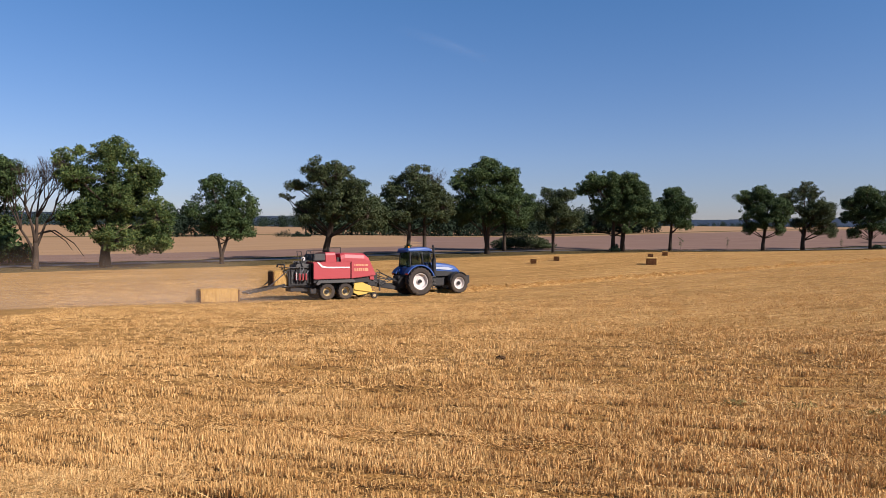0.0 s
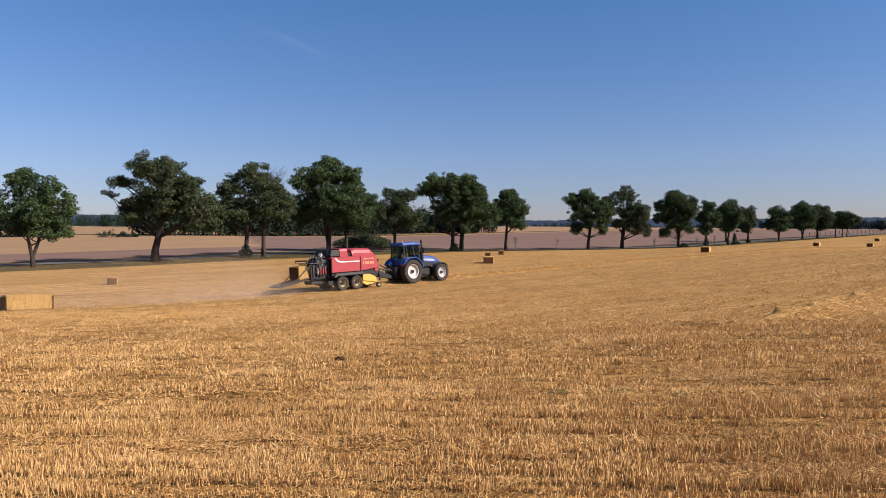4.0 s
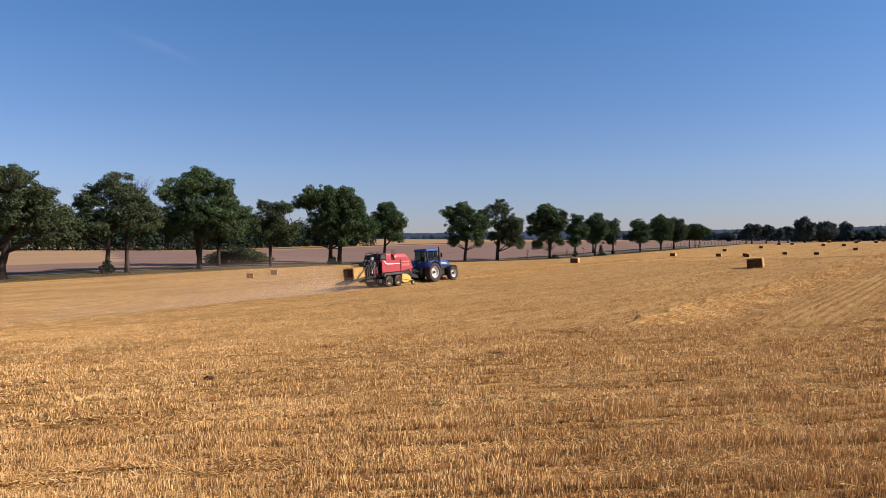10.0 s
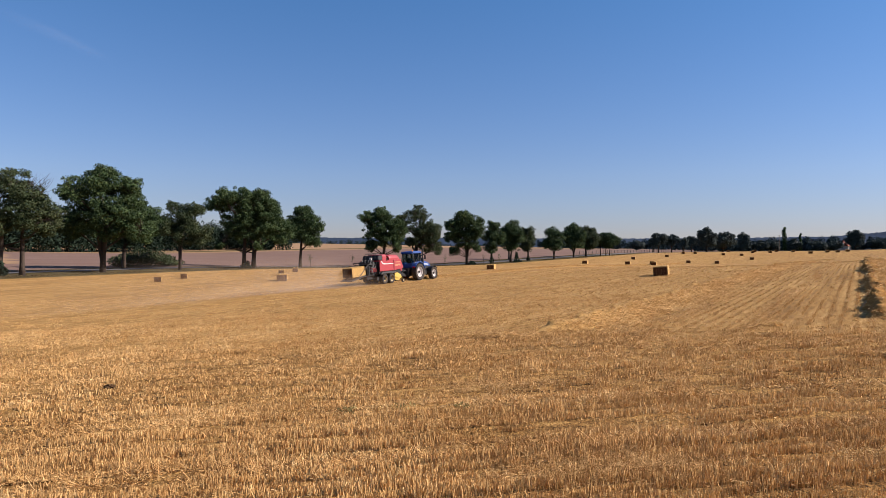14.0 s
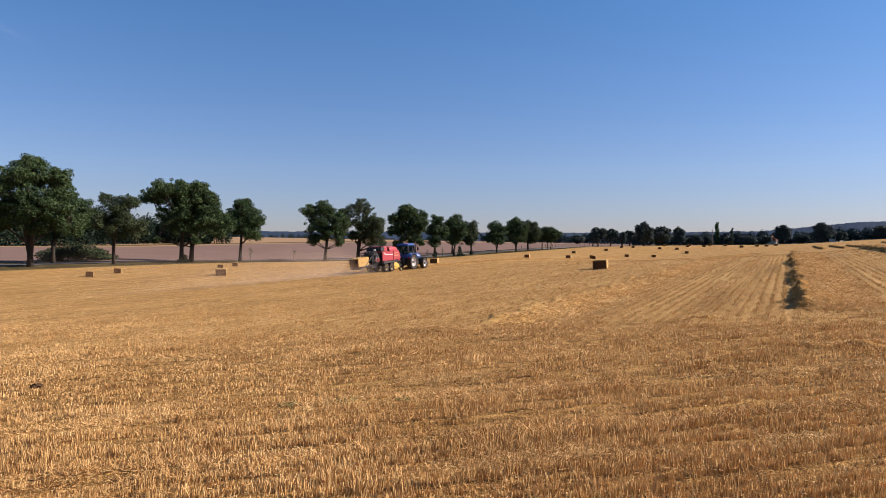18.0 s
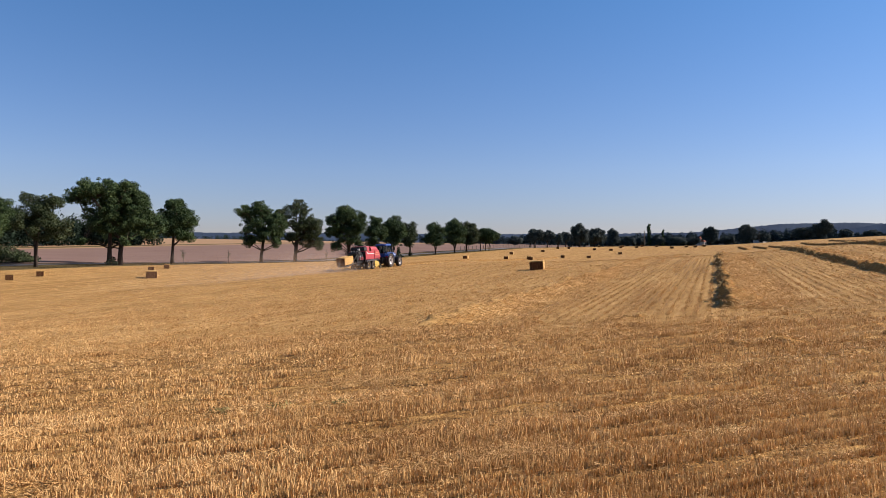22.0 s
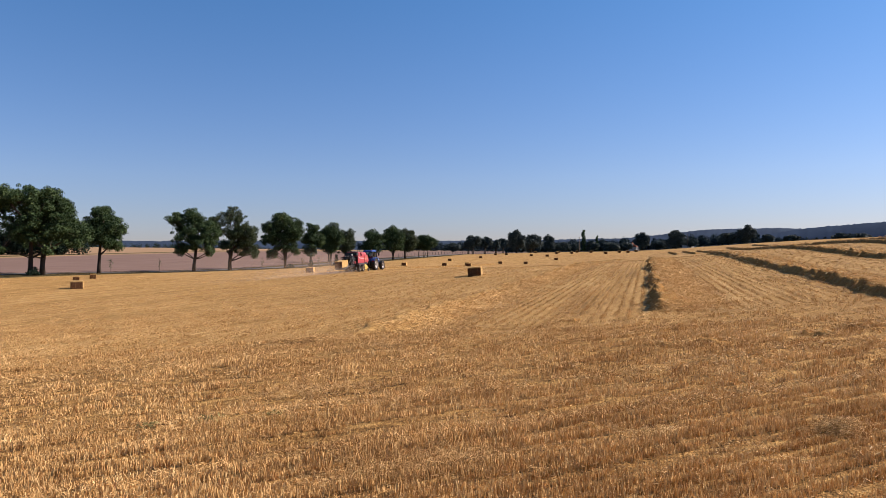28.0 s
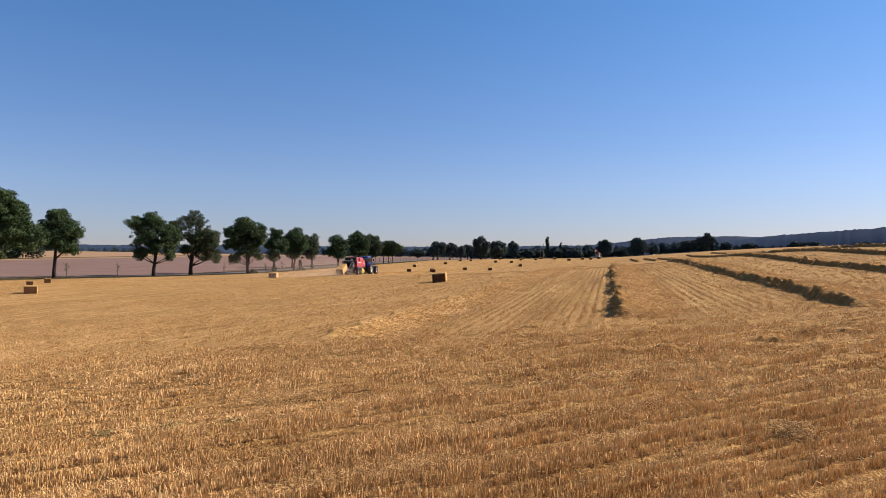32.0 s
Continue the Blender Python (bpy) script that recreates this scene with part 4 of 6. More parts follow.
def swath_mesh(rng, u0, u1, w, wide, tall, step=0.16, straw=0, span=None, rough=0.17, thick=0.006):
    """A heaped windrow of straw from u0 to u1, with bundles of loose straw over it; span: where the whole row ends."""
    us = np.arange(u0, u1 + step * 0.5, step)
    cross = np.linspace(-1, 1, 17)
    uu, cc = np.meshgrid(us, cross, indexing="ij")
    wander = np.array([noise.noise(Vector((a * 0.15, w, 0))) * 0.25 + noise.noise(Vector((a * 0.7, w, 3))) * 0.14 + noise.noise(Vector((a * 1.9, w, 5))) * 0.11 for a in us])
    swell = np.array([0.85 + 0.3 * noise.noise(Vector((a * 0.45, w, 7))) + 0.25 * noise.noise(Vector((a * 1.6, w, 9))) + 0.16 * noise.noise(Vector((a * 4.1, w, 2))) for a in us])
    cap = np.clip(np.minimum(us - span[0], span[1] - us) / 1.4 + 0.2, 0, 1) if span else np.ones(len(us))
    prof = np.minimum(1, (np.clip(cc + 1, 0, 2) / 1.72) ** 1.35) * (1 - np.clip((cc - 0.74) / 0.16, 0, 1) ** 3)
    lumps = rng.normal(0, rough, uu.shape) * 0.4 + np.array([[0.3 * noise.noise(Vector((a * 2.2, c * 2.6, w))) for c in cross] for a in us])
    zz = tall * prof * (swell * cap)[:, None] * (1 + lumps) - 0.05
    ww = w + wander[:, None] + cc * wide / 2 * (0.85 + 0.25 * swell[:, None]) + rng.normal(0, 0.03, uu.shape)
    uu = uu + rng.normal(0, step * 0.2, uu.shape)
    v = xyz(uu.ravel(), ww.ravel(), zz.ravel())
    i, j = np.meshgrid(np.arange(len(us) - 1), np.arange(16), indexing="ij")
    a = (i * 17 + j).ravel()
    f = np.concatenate((np.stack((a, a + 17, a + 18), -1), np.stack((a, a + 18, a + 1), -1)))
    core = len(f)
    if straw:
        each = 8
        # straws mostly skip the steep wall, so its shade-coloured core shows there
        top = np.nonzero(np.tile(cross < 0.62, len(us)) | (rng.uniform(size=len(v)) < 0.12))[0]
        k = rng.choice(top, straw // each)
        way = rng.normal(size=(len(k), 3)) * (1, 1, 0.3) + (0, 0, 0.1)
        p = np.repeat(v[k] + (0, 0, 0.012), each, 0)
        n = len(p)
        d = np.repeat(way, each, 0) + rng.normal(0, 0.4, (n, 3)) * (1, 1, 0.4)
        sv, sf = slivers(rng, p + rng.normal(0, 0.05, (n, 3)) * (1, 1, 0.5), d, rng.uniform(0.05, 0.15, n) * (thick / 0.006) ** 0.4, rng.uniform(1.0, 2.0, n) * thick)
        f = np.concatenate((f, sf + len(v)))
        v = np.concatenate((v, sv))
    return v, f, core


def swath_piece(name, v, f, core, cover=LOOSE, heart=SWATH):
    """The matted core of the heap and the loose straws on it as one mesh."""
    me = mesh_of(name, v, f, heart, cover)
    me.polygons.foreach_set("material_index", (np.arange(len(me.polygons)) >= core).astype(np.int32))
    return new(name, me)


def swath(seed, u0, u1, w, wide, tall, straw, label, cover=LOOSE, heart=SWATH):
    """A row of straw in lengths; the straws lie thicker on the near lengths."""
    thing = empty("straw_swath", Matrix.Identity(4), label, "swath", "swaths of straw")
    cuts = [u0]
    while cuts[-1] < u1:
        cuts.append(min(u1, cuts[-1] + 4.0 + 0.14 * (cuts[-1] - u0)))
    weight = np.array([(b - a) * math.exp(-(a - u0) / 45) for a, b in zip(cuts, cuts[1:])])
    for k, (a, b) in enumerate(zip(cuts, cuts[1:])):
        rng = np.random.default_rng(seed * 50 + k)
        far = a - u0 > 45
        v, f, core = swath_mesh(rng, a, b, w, wide, tall, 0.32 if far or w < -20 else 0.12, int(straw * weight[k] / weight.sum()), (u0, u1), 0.26 if tall < 0.35 else 0.2, 0.0040 + 0.00026 * (a - u0))
        swath_piece("straw_length", v, f, core, cover, heart).parent = thing
    return thing


SWATH_LABEL = "long heaped swath of cut golden straw on the stubble"
swath(201, 16.8, 170, 6.15, 2.2, 0.29, 150000, "low thin swath of leftover straw on the stubble", LOOSE, LEFT_STRAW)
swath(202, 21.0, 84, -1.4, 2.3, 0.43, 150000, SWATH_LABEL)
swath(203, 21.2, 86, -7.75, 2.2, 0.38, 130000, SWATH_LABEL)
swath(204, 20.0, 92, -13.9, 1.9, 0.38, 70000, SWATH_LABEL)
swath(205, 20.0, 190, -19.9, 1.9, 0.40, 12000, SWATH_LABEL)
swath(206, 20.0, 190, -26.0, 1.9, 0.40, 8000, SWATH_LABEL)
for k, (u0, u1, w) in enumerate(((167, 230, -7.2), (150, 205, -10.2), (131, 186, -12.7), (121, 169, -18.8))):
    swath(211 + k, u0, u1, w, 1.9, 0.42, 6000, "distant swath of straw beyond the rise")


def stubble(seed, r0, r1, count, tall, thick, name_label, az0=-36, az1=84):
    """Standing cut stalks in tufts along the drill rows; the headland rows run across."""
    rng = np.random.default_rng(seed)
    each = 9 if r0 < 9 else 15
    tufts = count // each
    rad = np.sqrt(rng.uniform(r0 * r0, r1 * r1, tufts))
    az = np.radians(rng.uniform(az0, az1, tufts))
    x, y = np.sin(az) * rad, np.cos(az) * rad
    head = radians(112)
    hx, hy = -math.cos(head), math.sin(head)
    u, w = x * ALONG.x + y * ALONG.y, x * ACROSS.x + y * ACROSS.y
    headland = u < 19.5 - w * 0.55
    # snap to the drill rows
    off = x * hx + y * hy + 0.06 * np.sin((x * hy - y * hx) * 0.7)
    row = 0.22
    shift = np.round(off / row) * row - off + rng.normal(0, 0.03, tufts)
    x, y = np.where(headland, x + hx * shift, x), np.where(headland, y + hy * shift, y)
    row = 0.17 if r1 < 20 else 0.34
    shift = np.round(w / row) * row - w + rng.normal(0, 0.02, tufts)
    x, y = np.where(headland, x, x + ACROSS.x * shift), np.where(headland, y, y + ACROSS.y * shift)
    u, w = x * ALONG.x + y * ALONG.y, x * ACROSS.x + y * ACROSS.y
    off, run = x * hx + y * hy, x * hy - y * hx
    a, b = np.where(headland, run, u), np.where(headland, off, w)
    patch = np.array([0.7 * noise.noise(Vector((p * 0.30, q * 0.9, 0))) + 1.1 * noise.noise(Vector((p * 1.1, q * 3.4, 5))) for p, q in zip(a, b)])
    track = headland & (np.min([np.abs(off - c + 0.12 * np.sin(u * 0.7)) for c in (6.4, 8.6, 12.7, 14.9)], axis=0) < 0.28)
    keep = (patch > rng.normal(-0.76 if r0 < 9 else -0.68, 0.2, tufts)) & (w < 75.6)
    k = np.repeat(np.nonzero(keep)[0], each)
    n = len(k)
    # each tuft is drawn out along its drill row
    a, b = rng.normal(0, 1, n) * (0.028 + 0.003 * rad[k]), rng.normal(0, 1, n) * (0.015 + 0.0004 * rad[k])
    run_u, run_w = hy * ALONG.x - hx * ALONG.y, hy * ACROSS.x - hx * ACROSS.y
    turned = headland[k]
    u, w = u[k] + np.where(turned, a * run_u - b * run_w, a), w[k] + np.where(turned, a * run_w + b * run_u, b)
    patch, track = patch[k], track[k]
    lean = rng.normal(0, 0.10, (n, 3)) + rng.normal(0, 0.11, (tufts, 3))[k] + (0, 0, 1)
    flat = rng.uniform(size=n) < 0.04 - 0.4 * np.clip(patch, -0.8, 0) + 0.75 * track
    lean[flat, 2] = rng.uniform(0.05, 0.35, flat.sum())
    lean[flat, :2] = rng.normal(0, 0.7, (flat.sum(), 2))
    h = tall * rng.uniform(0.65, 1.15, n) * rng.uniform(0.5, 1.3, tufts)[k] * (0.85 + 0.5 * np.clip(patch, -0.7, 0.7))
    h[flat] *= 1.6
    v, f = (blades if r1 < 10 else slivers)(rng, xyz(u, w, -0.01), lean, h, np.full(n, thick) * rng.uniform(0.75, 1.3, n))
    return tagged(new("stubble", mesh_of("stubble", v, f, STALK)), name_label, "stubble", kind="stuff")


stubble(301, 3.2, 9.5, 250000, 0.072, 0.0026, "upright cut barley stalks in the near stubble")
stubble(308, 2.6, 7.6, 170000, 0.092, 0.0026, "taller upright cut barley stalks in the near stubble", -60, 110)
stubble(302, 9.5, 18, 240000, 0.080, 0.0076, "upright cut barley stalks in the stubble")
stubble(303, 18, 36, 230000, 0.082, 0.0072, "upright cut barley stalks in the stubble")
stubble(304, 36, 64, 160000, 0.08, 0.012, "upright cut barley stalks in the stubble", -30, 84)
stubble(307, 64, 110, 80000, 0.08, 0.022, "upright cut barley stalks in the stubble", 5, 84)
stubble(305, 0.5, 3.4, 26000, 0.09, 0.0036, "upright cut barley stalks in the near stubble", -180, 180)
stubble(306, 3.2, 24, 50000, 0.09, 0.010, "upright cut barley stalks in the stubble", 84, 324)


def litter(seed, r0, r1, count, thick):
    """Loose straw lying over the stubble in patches."""
    rng = np.random.default_rng(seed)
    rad = np.sqrt(rng.uniform(r0 * r0, r1 * r1, count))
    az = np.radians(rng.uniform(-36, 84, count))
    x, y = np.sin(az) * rad, np.cos(az) * rad
    u, w = x * ALONG.x + y * ALONG.y, x * ACROSS.x + y * ACROSS.y
    keep = np.array([noise.noise(Vector((a * 0.5, b * 0.5, 11))) + 0.7 * noise.noise(Vector((a * 1.7, b * 1.7, 4))) > 0.02 for a, b in zip(u, w)])
    u, w = u[keep], w[keep]
    n = len(u)
    d = rng.normal(size=(n, 3)) * (1, 1, 0.14)
    v, f = slivers(rng, xyz(u, w, rng.uniform(0.01, 0.075, n)), d, rng.uniform(0.025, 0.065, n), np.full(n, thick * 1.6))
    return tagged(new("loose_straw", mesh_of("loose_straw", v, f, STALK)), "pale loose straw scattered over the stubble", "straw", kind="stuff")


litter(311, 3.2, 11, 75000, 0.0014)
litter(312, 11, 34, 80000, 0.003)


def straw_tufts(seed, r0, r1, count, each, thick):
    """Small piles of chopped straw dropped on the stubble, thickest in bands along the headland."""
    rng = np.random.default_rng(seed)
    rad = np.sqrt(rng.uniform(r0 * r0, r1 * r1, count))
    az = np.radians(rng.uniform(-36, 84, count))
    x, y = np.sin(az) * rad, np.cos(az) * rad
    u, w = x * ALONG.x + y * ALONG.y, x * ACROSS.x + y * ACROSS.y
    off, run = x * 0.3746 + y * 0.9272, x * 0.9272 - y * 0.3746
    keep = np.array([noise.noise(Vector((a * 0.35, b * 1.1, 21))) + 0.5 * noise.noise(Vector((a * 1.3, b * 2.4, 2))) > 0.0 for a, b in zip(run, off)]) & (u + 0.55 * w < 24)
    u, w = u[keep], w[keep]
    k = np.repeat(np.arange(len(u)), each)
    n = len(k)
    size = rng.uniform(0.5, 1.3, len(u))[k]
    a, b = rng.normal(0, 0.085, n) * size, rng.normal(0, 0.05, n) * size
    lift = np.abs(rng.normal(0, 0.035, n)) * size * np.exp(-(a / 0.12) ** 2) + 0.045
    d = rng.normal(size=(n, 3)) * (1, 1, 0.3)
    v, f = slivers(rng, xyz(u[k] + a, w[k] + b, lift), d, rng.uniform(0.025, 0.07, n), np.full(n, thick * 1.6))
    return tagged(new("loose_straw", mesh_of("loose_straw", v, f, STALK)), "small tufts of chopped straw dropped on the stubble", "straw", kind="stuff")


straw_tufts(313, 4.5, 11, 900, 34, 0.0014)
straw_tufts(314, 11, 30, 6500, 22, 0.0032)


def chaff_row(seed, w0, wide, u0, u1, count, thick):
    """Straw left along a row that has been baled, or in a wheel track."""
    rng = np.random.default_rng(seed)
    u = u0 + (u1 - u0) * rng.uniform(0, 1, count) ** 1.4
    w = w0 + rng.normal(0, wide / 2, count) + 0.15 * np.sin(u * 0.21 + w0)
    keep = np.array([noise.noise(Vector((a * 0.5, b * 1.5, w0))) > -0.15 for a, b in zip(u, w)])
    u, w = u[keep], w[keep]
    n = len(u)
    d = rng.normal(size=(n, 3)) * (1, 1, 0.25)
    v, f = slivers(rng, xyz(u, w, rng.uniform(0.03, 0.1, n)), d, rng.uniform(0.04, 0.12, n), 1.1 * thick * (0.6 + u / 60))
    return tagged(new("loose_straw", mesh_of("loose_straw", v, f, STALK)), "row of pale straw left behind on the stubble", "straw", kind="stuff")


for k, (w0, wide, count, thick) in enumerate(((14, 1.3, 16000, 0.006), (21, 1.2, 13000, 0.007), (28, 1.2, 11000, 0.008), (35, 1.0, 9000, 0.009), (2.2, 0.35, 13000, 0.005), (4.4, 0.3, 9000, 0.005), (-3.2, 0.3, 2500, 0.005), (-4.9, 0.3, 2500, 0.005))):
    chaff_row(360 + k, w0, wide, 17 if w0 < 10 else 8, 110, count, thick)


def heap(seed, x, y, wide, deep, turn, count, lift, label, mat=STALK, length=0.3, thick=0.0017):
    """A tangle of straw on the ground."""
    rng = np.random.default_rng(seed)
    a, b = rng.normal(0, wide / 2, count), rng.normal(0, deep / 2, count)
    c, s = math.cos(radians(turn)), math.sin(radians(turn))
    px, py = x + a * c - b * s, y + a * s + b * c
    near = np.exp(-(a / wide) ** 2 - (b / deep) ** 2)
    u, w = px * ALONG.x + py * ALONG.y, px * ACROSS.x + py * ACROSS.y
    d = rng.normal(size=(count, 3)) * (1, 1, 0.3)
    v, f = straws(rng, xyz(u, w, rng.uniform(0.01, 1, count) * lift * near + 0.03), d, rng.uniform(0.4, 1.2, count) * length, np.full(count, thick))
    return tagged(new("straw_heap", mesh_of("straw_heap", v, f, mat)), label, "straw", kind="stuff")


PALE = "pale matted straw lying on the stubble"
heap(321, -3.4, 5.4, 1.8, 0.7, 10, 5200, 0.04, PALE, length=0.12)
heap(322, 4.2, 4.4, 1.0, 0.5, -30, 3000, 0.04, PALE, length=0.11)
heap(323, 7.2, 2.0, 0.24, 0.2, 20, 1300, 0.10, PALE, LOOSE, 0.055, 0.002)
heap(324, 6.3, 3.3, 0.4, 0.2, -30, 700, 0.04, PALE, LOOSE, 0.055, 0.002)
heap(325, 5.6, 8.3, 1.0, 0.4, -25, 1200, 0.05, PALE, length=0.12)
heap(328, 9.6, 14.2, 1.2, 0.3, -30, 900, 0.10, "low ridge of trodden straw", length=0.15, thick=0.004)


def straw_ridge(seed, x, y, long, deep, tall, turn, label):
    """A short wall of trodden straw: a matted core, coloured dark for shade, with loose straws on its sunward half."""
    rng = np.random.default_rng(seed)
    n, m = 34, 9
    a, b = np.meshgrid(np.linspace(-1, 1, n), np.linspace(-1, 1, m), indexing="ij")
    prof = np.clip(np.minimum((b + 1) / 0.5, (1 - b) / 1.3), 0, 1) * np.clip(1 - np.abs(a) ** 3, 0, 1) * (0.75 + 0.25 * np.sin(a * 7 + seed))
    lump = np.array([[1 + 0.35 * noise.noise(Vector((p * long * 3, q * deep * 4, seed))) for q in b[0]] for p in a[:, 0]])
    c, s = math.cos(radians(turn)), math.sin(radians(turn))
    bend = 0.12 * long * np.sin(a * 2.3 + seed)
    pa, pb = a * long / 2, b * deep / 2 + bend * 0.4
    px, py = x + pa * c - pb * s, y + pa * s + pb * c
    v = xyz((px * ALONG.x + py * ALONG.y).ravel(), (px * ACROSS.x + py * ACROSS.y).ravel(), (tall * prof * lump - 0.01 + rng.normal(0, 0.006, a.shape)).ravel())
    i, j = np.meshgrid(np.arange(n - 1), np.arange(m - 1), indexing="ij")
    q = (i * m + j).ravel()
    f = np.stack((q, q + m, q + m + 1, q + 1), -1)
    core = len(f)
    k = rng.choice(np.nonzero((b > -0.1).ravel())[0], 900)
    sv, sf = blades(rng, v[k] + rng.normal(0, 0.02, (900, 3)) + (0, 0, 0.02), rng.normal(size=(900, 3)) * (1, 1, 0.2), rng.uniform(0.04, 0.12, 900), np.full(900, 0.0028))
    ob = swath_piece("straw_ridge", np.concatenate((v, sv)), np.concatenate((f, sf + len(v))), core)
    tagged(ob, label, "straw", kind="stuff")


RIDGE = "short dark ridge of trodden straw on the stubble"
straw_ridge(326, 12.5, 6.15, 1.6, 0.4, 0.115, -66, RIDGE)
straw_ridge(327, 14.5, 4.6, 0.75, 0.4, 0.10, -73, RIDGE)
straw_ridge(329, 15.7, 4.35, 0.5, 0.35, 0.09, -74, RIDGE)
straw_ridge(330, 16.2, 3.7, 0.6, 0.35, 0.09, -76, RIDGE)
straw_ridge(331, 12.2, 15.0, 1.1, 0.4, 0.10, -40, RIDGE)
straw_ridge(332, 15.7, 11.2, 0.6, 0.35, 0.09, -54, RIDGE)
straw_ridge(333, 13.4, 12.6, 0.4, 0.3, 0.08, -47, RIDGE)
EARTH = material("dark_earth", ((0.05, 0.028, 0.014), (0.10, 0.058, 0.03)), 6.0, 1.0, 0, 0.8, 20, specular=0.0)
WEED = material("weed_leaves", ((0.24, 0.19, 0.07), (0.36, 0.28, 0.11)), 3.0, 0.8, random_by="island", specular=0.05, thin=0.4)


def clod(seed, x, y, size):
    b = bmesh.new()
    bmesh.ops.create_icosphere(b, subdivisions=3, radius=size)
    for v in b.verts:
        v.co *= 1 + 0.6 * noise.noise(v.co * (2.2 / size) + Vector((seed, 0, 0)))
        v.co.z *= 0.55
    u, w = x * ALONG.x + y * ALONG.y, x * ACROSS.x + y * ACROSS.y
    ob = part("earth_clod", b, EARTH, None, "dark clod of earth lying in the stubble")
    ob.matrix_world = Matrix.Translation(place(u, w, size * 0.3))
    tagged(ob, category="clod")


for k, (x, y, size) in enumerate(((1.0, 12.2, 0.075), (-2.4, 10.9, 0.05), (0.9, 9.8, 0.05))):
    clod(k, x, y, size)


def weed(seed, x, y, wide):
    rng = np.random.default_rng(seed)
    v, f = leaf_cloud(rng, np.array(((0, 0, 0.05),)), np.array(((wide, wide, 0.05),)), 45, 0.02)
    ob = new("weed", mesh_of("weed", v, f, WEED))
    u, w = x * ALONG.x + y * ALONG.y, x * ACROSS.x + y * ACROSS.y
    ob.matrix_world = Matrix.Translation(place(u, w, 0.02))
    tagged(ob, "low grey-green weed growing in the stubble", "weed", "weeds in the stubble", kind="stuff")


for k, (x, y, wide) in enumerate(((3.9, 7.6, 0.18), (4.5, 7.2, 0.14), (3.3, 7.9, 0.13))):
    weed(340 + k, x, y, wide)


# ---- the village and its trees beyond the field ----
def afar(azimuth, far):
    """u and w of a place seen from the standpoint at an azimuth and distance."""
    a = radians(60 - azimuth)
    return far * math.cos(a), far * math.sin(a)


VILLAGE_TREE = "dark green tree at the edge of the village"
for k, (azimuth, far, tall, reach) in enumerate(((44.7, 520, 9.0, 5.0), (52.4, 470, 11.5, 4.0), (53.5, 475, 9.8, 5.0), (54.4, 480, 8.5, 4.0), (55.8, 470, 10.2, 4.0), (57.2, 460, 8.0, 5.5), (58.3, 470, 8.0, 5.0), (59.65, 455, 12.0, 4.4), (60.9, 480, 8.6, 4.5), (62.15, 440, 11.5, 5.0), (63.2, 470, 8.5, 4.5), (65.9, 430, 9.5, 5.5), (67.2, 430, 10.8, 4.6), (68.6, 450, 7.0, 4.0), (70.2, 470, 6.5, 5.0), (73.4, 450, 7.0, 5.0), (74.6, 470, 7.0, 5.0), (77.5, 450, 6.0, 5.0))):
    tree(500 + k, *afar(azimuth, far), round_crown(500 + k, tall * (1.0 if tall > 10.5 else 0.72), reach * 1.15, 0.05), 0.28, clump=1.1, each=50, size=0.32, dense=2.6, leaf=HAZED_LEAVES, label=VILLAGE_TREE)


def poplar(seed, u, w, tall, wide, label):
    rng = np.random.default_rng(seed)
    thing = empty("tree", Matrix.Translation(place(u, w)), label, "tree")
    part("trunk", tube([(0, 0, -0.2), (0, 0, tall * 0.6)], [0.3, 0.1], 8), BARK, thing)
    zs = np.linspace(0.12, 0.95, 9) * tall
    c = np.stack((rng.normal(0, wide * 0.12, 9), rng.normal(0, wide * 0.12, 9), zs), -1)
    r = np.stack([np.array((wide / 2, wide / 2, tall * 0.09)) * (1 - 0.5 * (q / tall) ** 3) for q in zs])
    v, f = leaf_cloud(rng, c, r, 1400, 0.4)
    crown = new("crown", mesh_of("crown", v, f, LEAVES))
    crown.parent = thing


poplar(530, *afar(55.15, 470), 14.3, 3.2, "tall narrow poplar beside the village")
poplar(531, *afar(56.2, 475), 10.6, 1.6, "slim dark conifer beside the village")
woods("hedge", 5, [afar(a, 495 + rng.uniform(-8, 12)) for a in np.arange(49, 68, 0.10)], 7.4, "dark hedge and garden trees round the village", 80, HAZED_HEDGE, 0.07)
woods("hedge", 9, [afar(a, 520 + rng.uniform(-8, 30)) for a in np.arange(67.5, 86, 0.13)], 3.8, "low dark hedge at the foot of the hill", 70, HAZED_HEDGE, 0.09)
woods("hedge", 6, [afar(a, 640 + rng.uniform(-8, 12)) for a in np.arange(37, 52, 0.12)], 8.0, "far hedge behind the pasture", 70, HAZED_HEDGE, 0.07)

PLASTER = material("pale_plaster", ((0.42, 0.38, 0.33), (0.55, 0.50, 0.44)), 0.4, 0.9)
TILES = material("red_roof_tiles", ((0.18, 0.05, 0.03), (0.27, 0.085, 0.05)), 1.0, 0.85)
SLATE = material("grey_roof_sheet", ((0.16, 0.16, 0.165), (0.24, 0.24, 0.25)), 0.6, 0.7)
PANE = material("dark_pane", ((0.02, 0.022, 0.025), (0.035, 0.038, 0.042)), 1.0, 0.15)
WOOD = material("weathered_wood", ((0.07, 0.055, 0.042), (0.13, 0.105, 0.08)), 4.0, 0.9, stretch=(1, 1, 0.2))


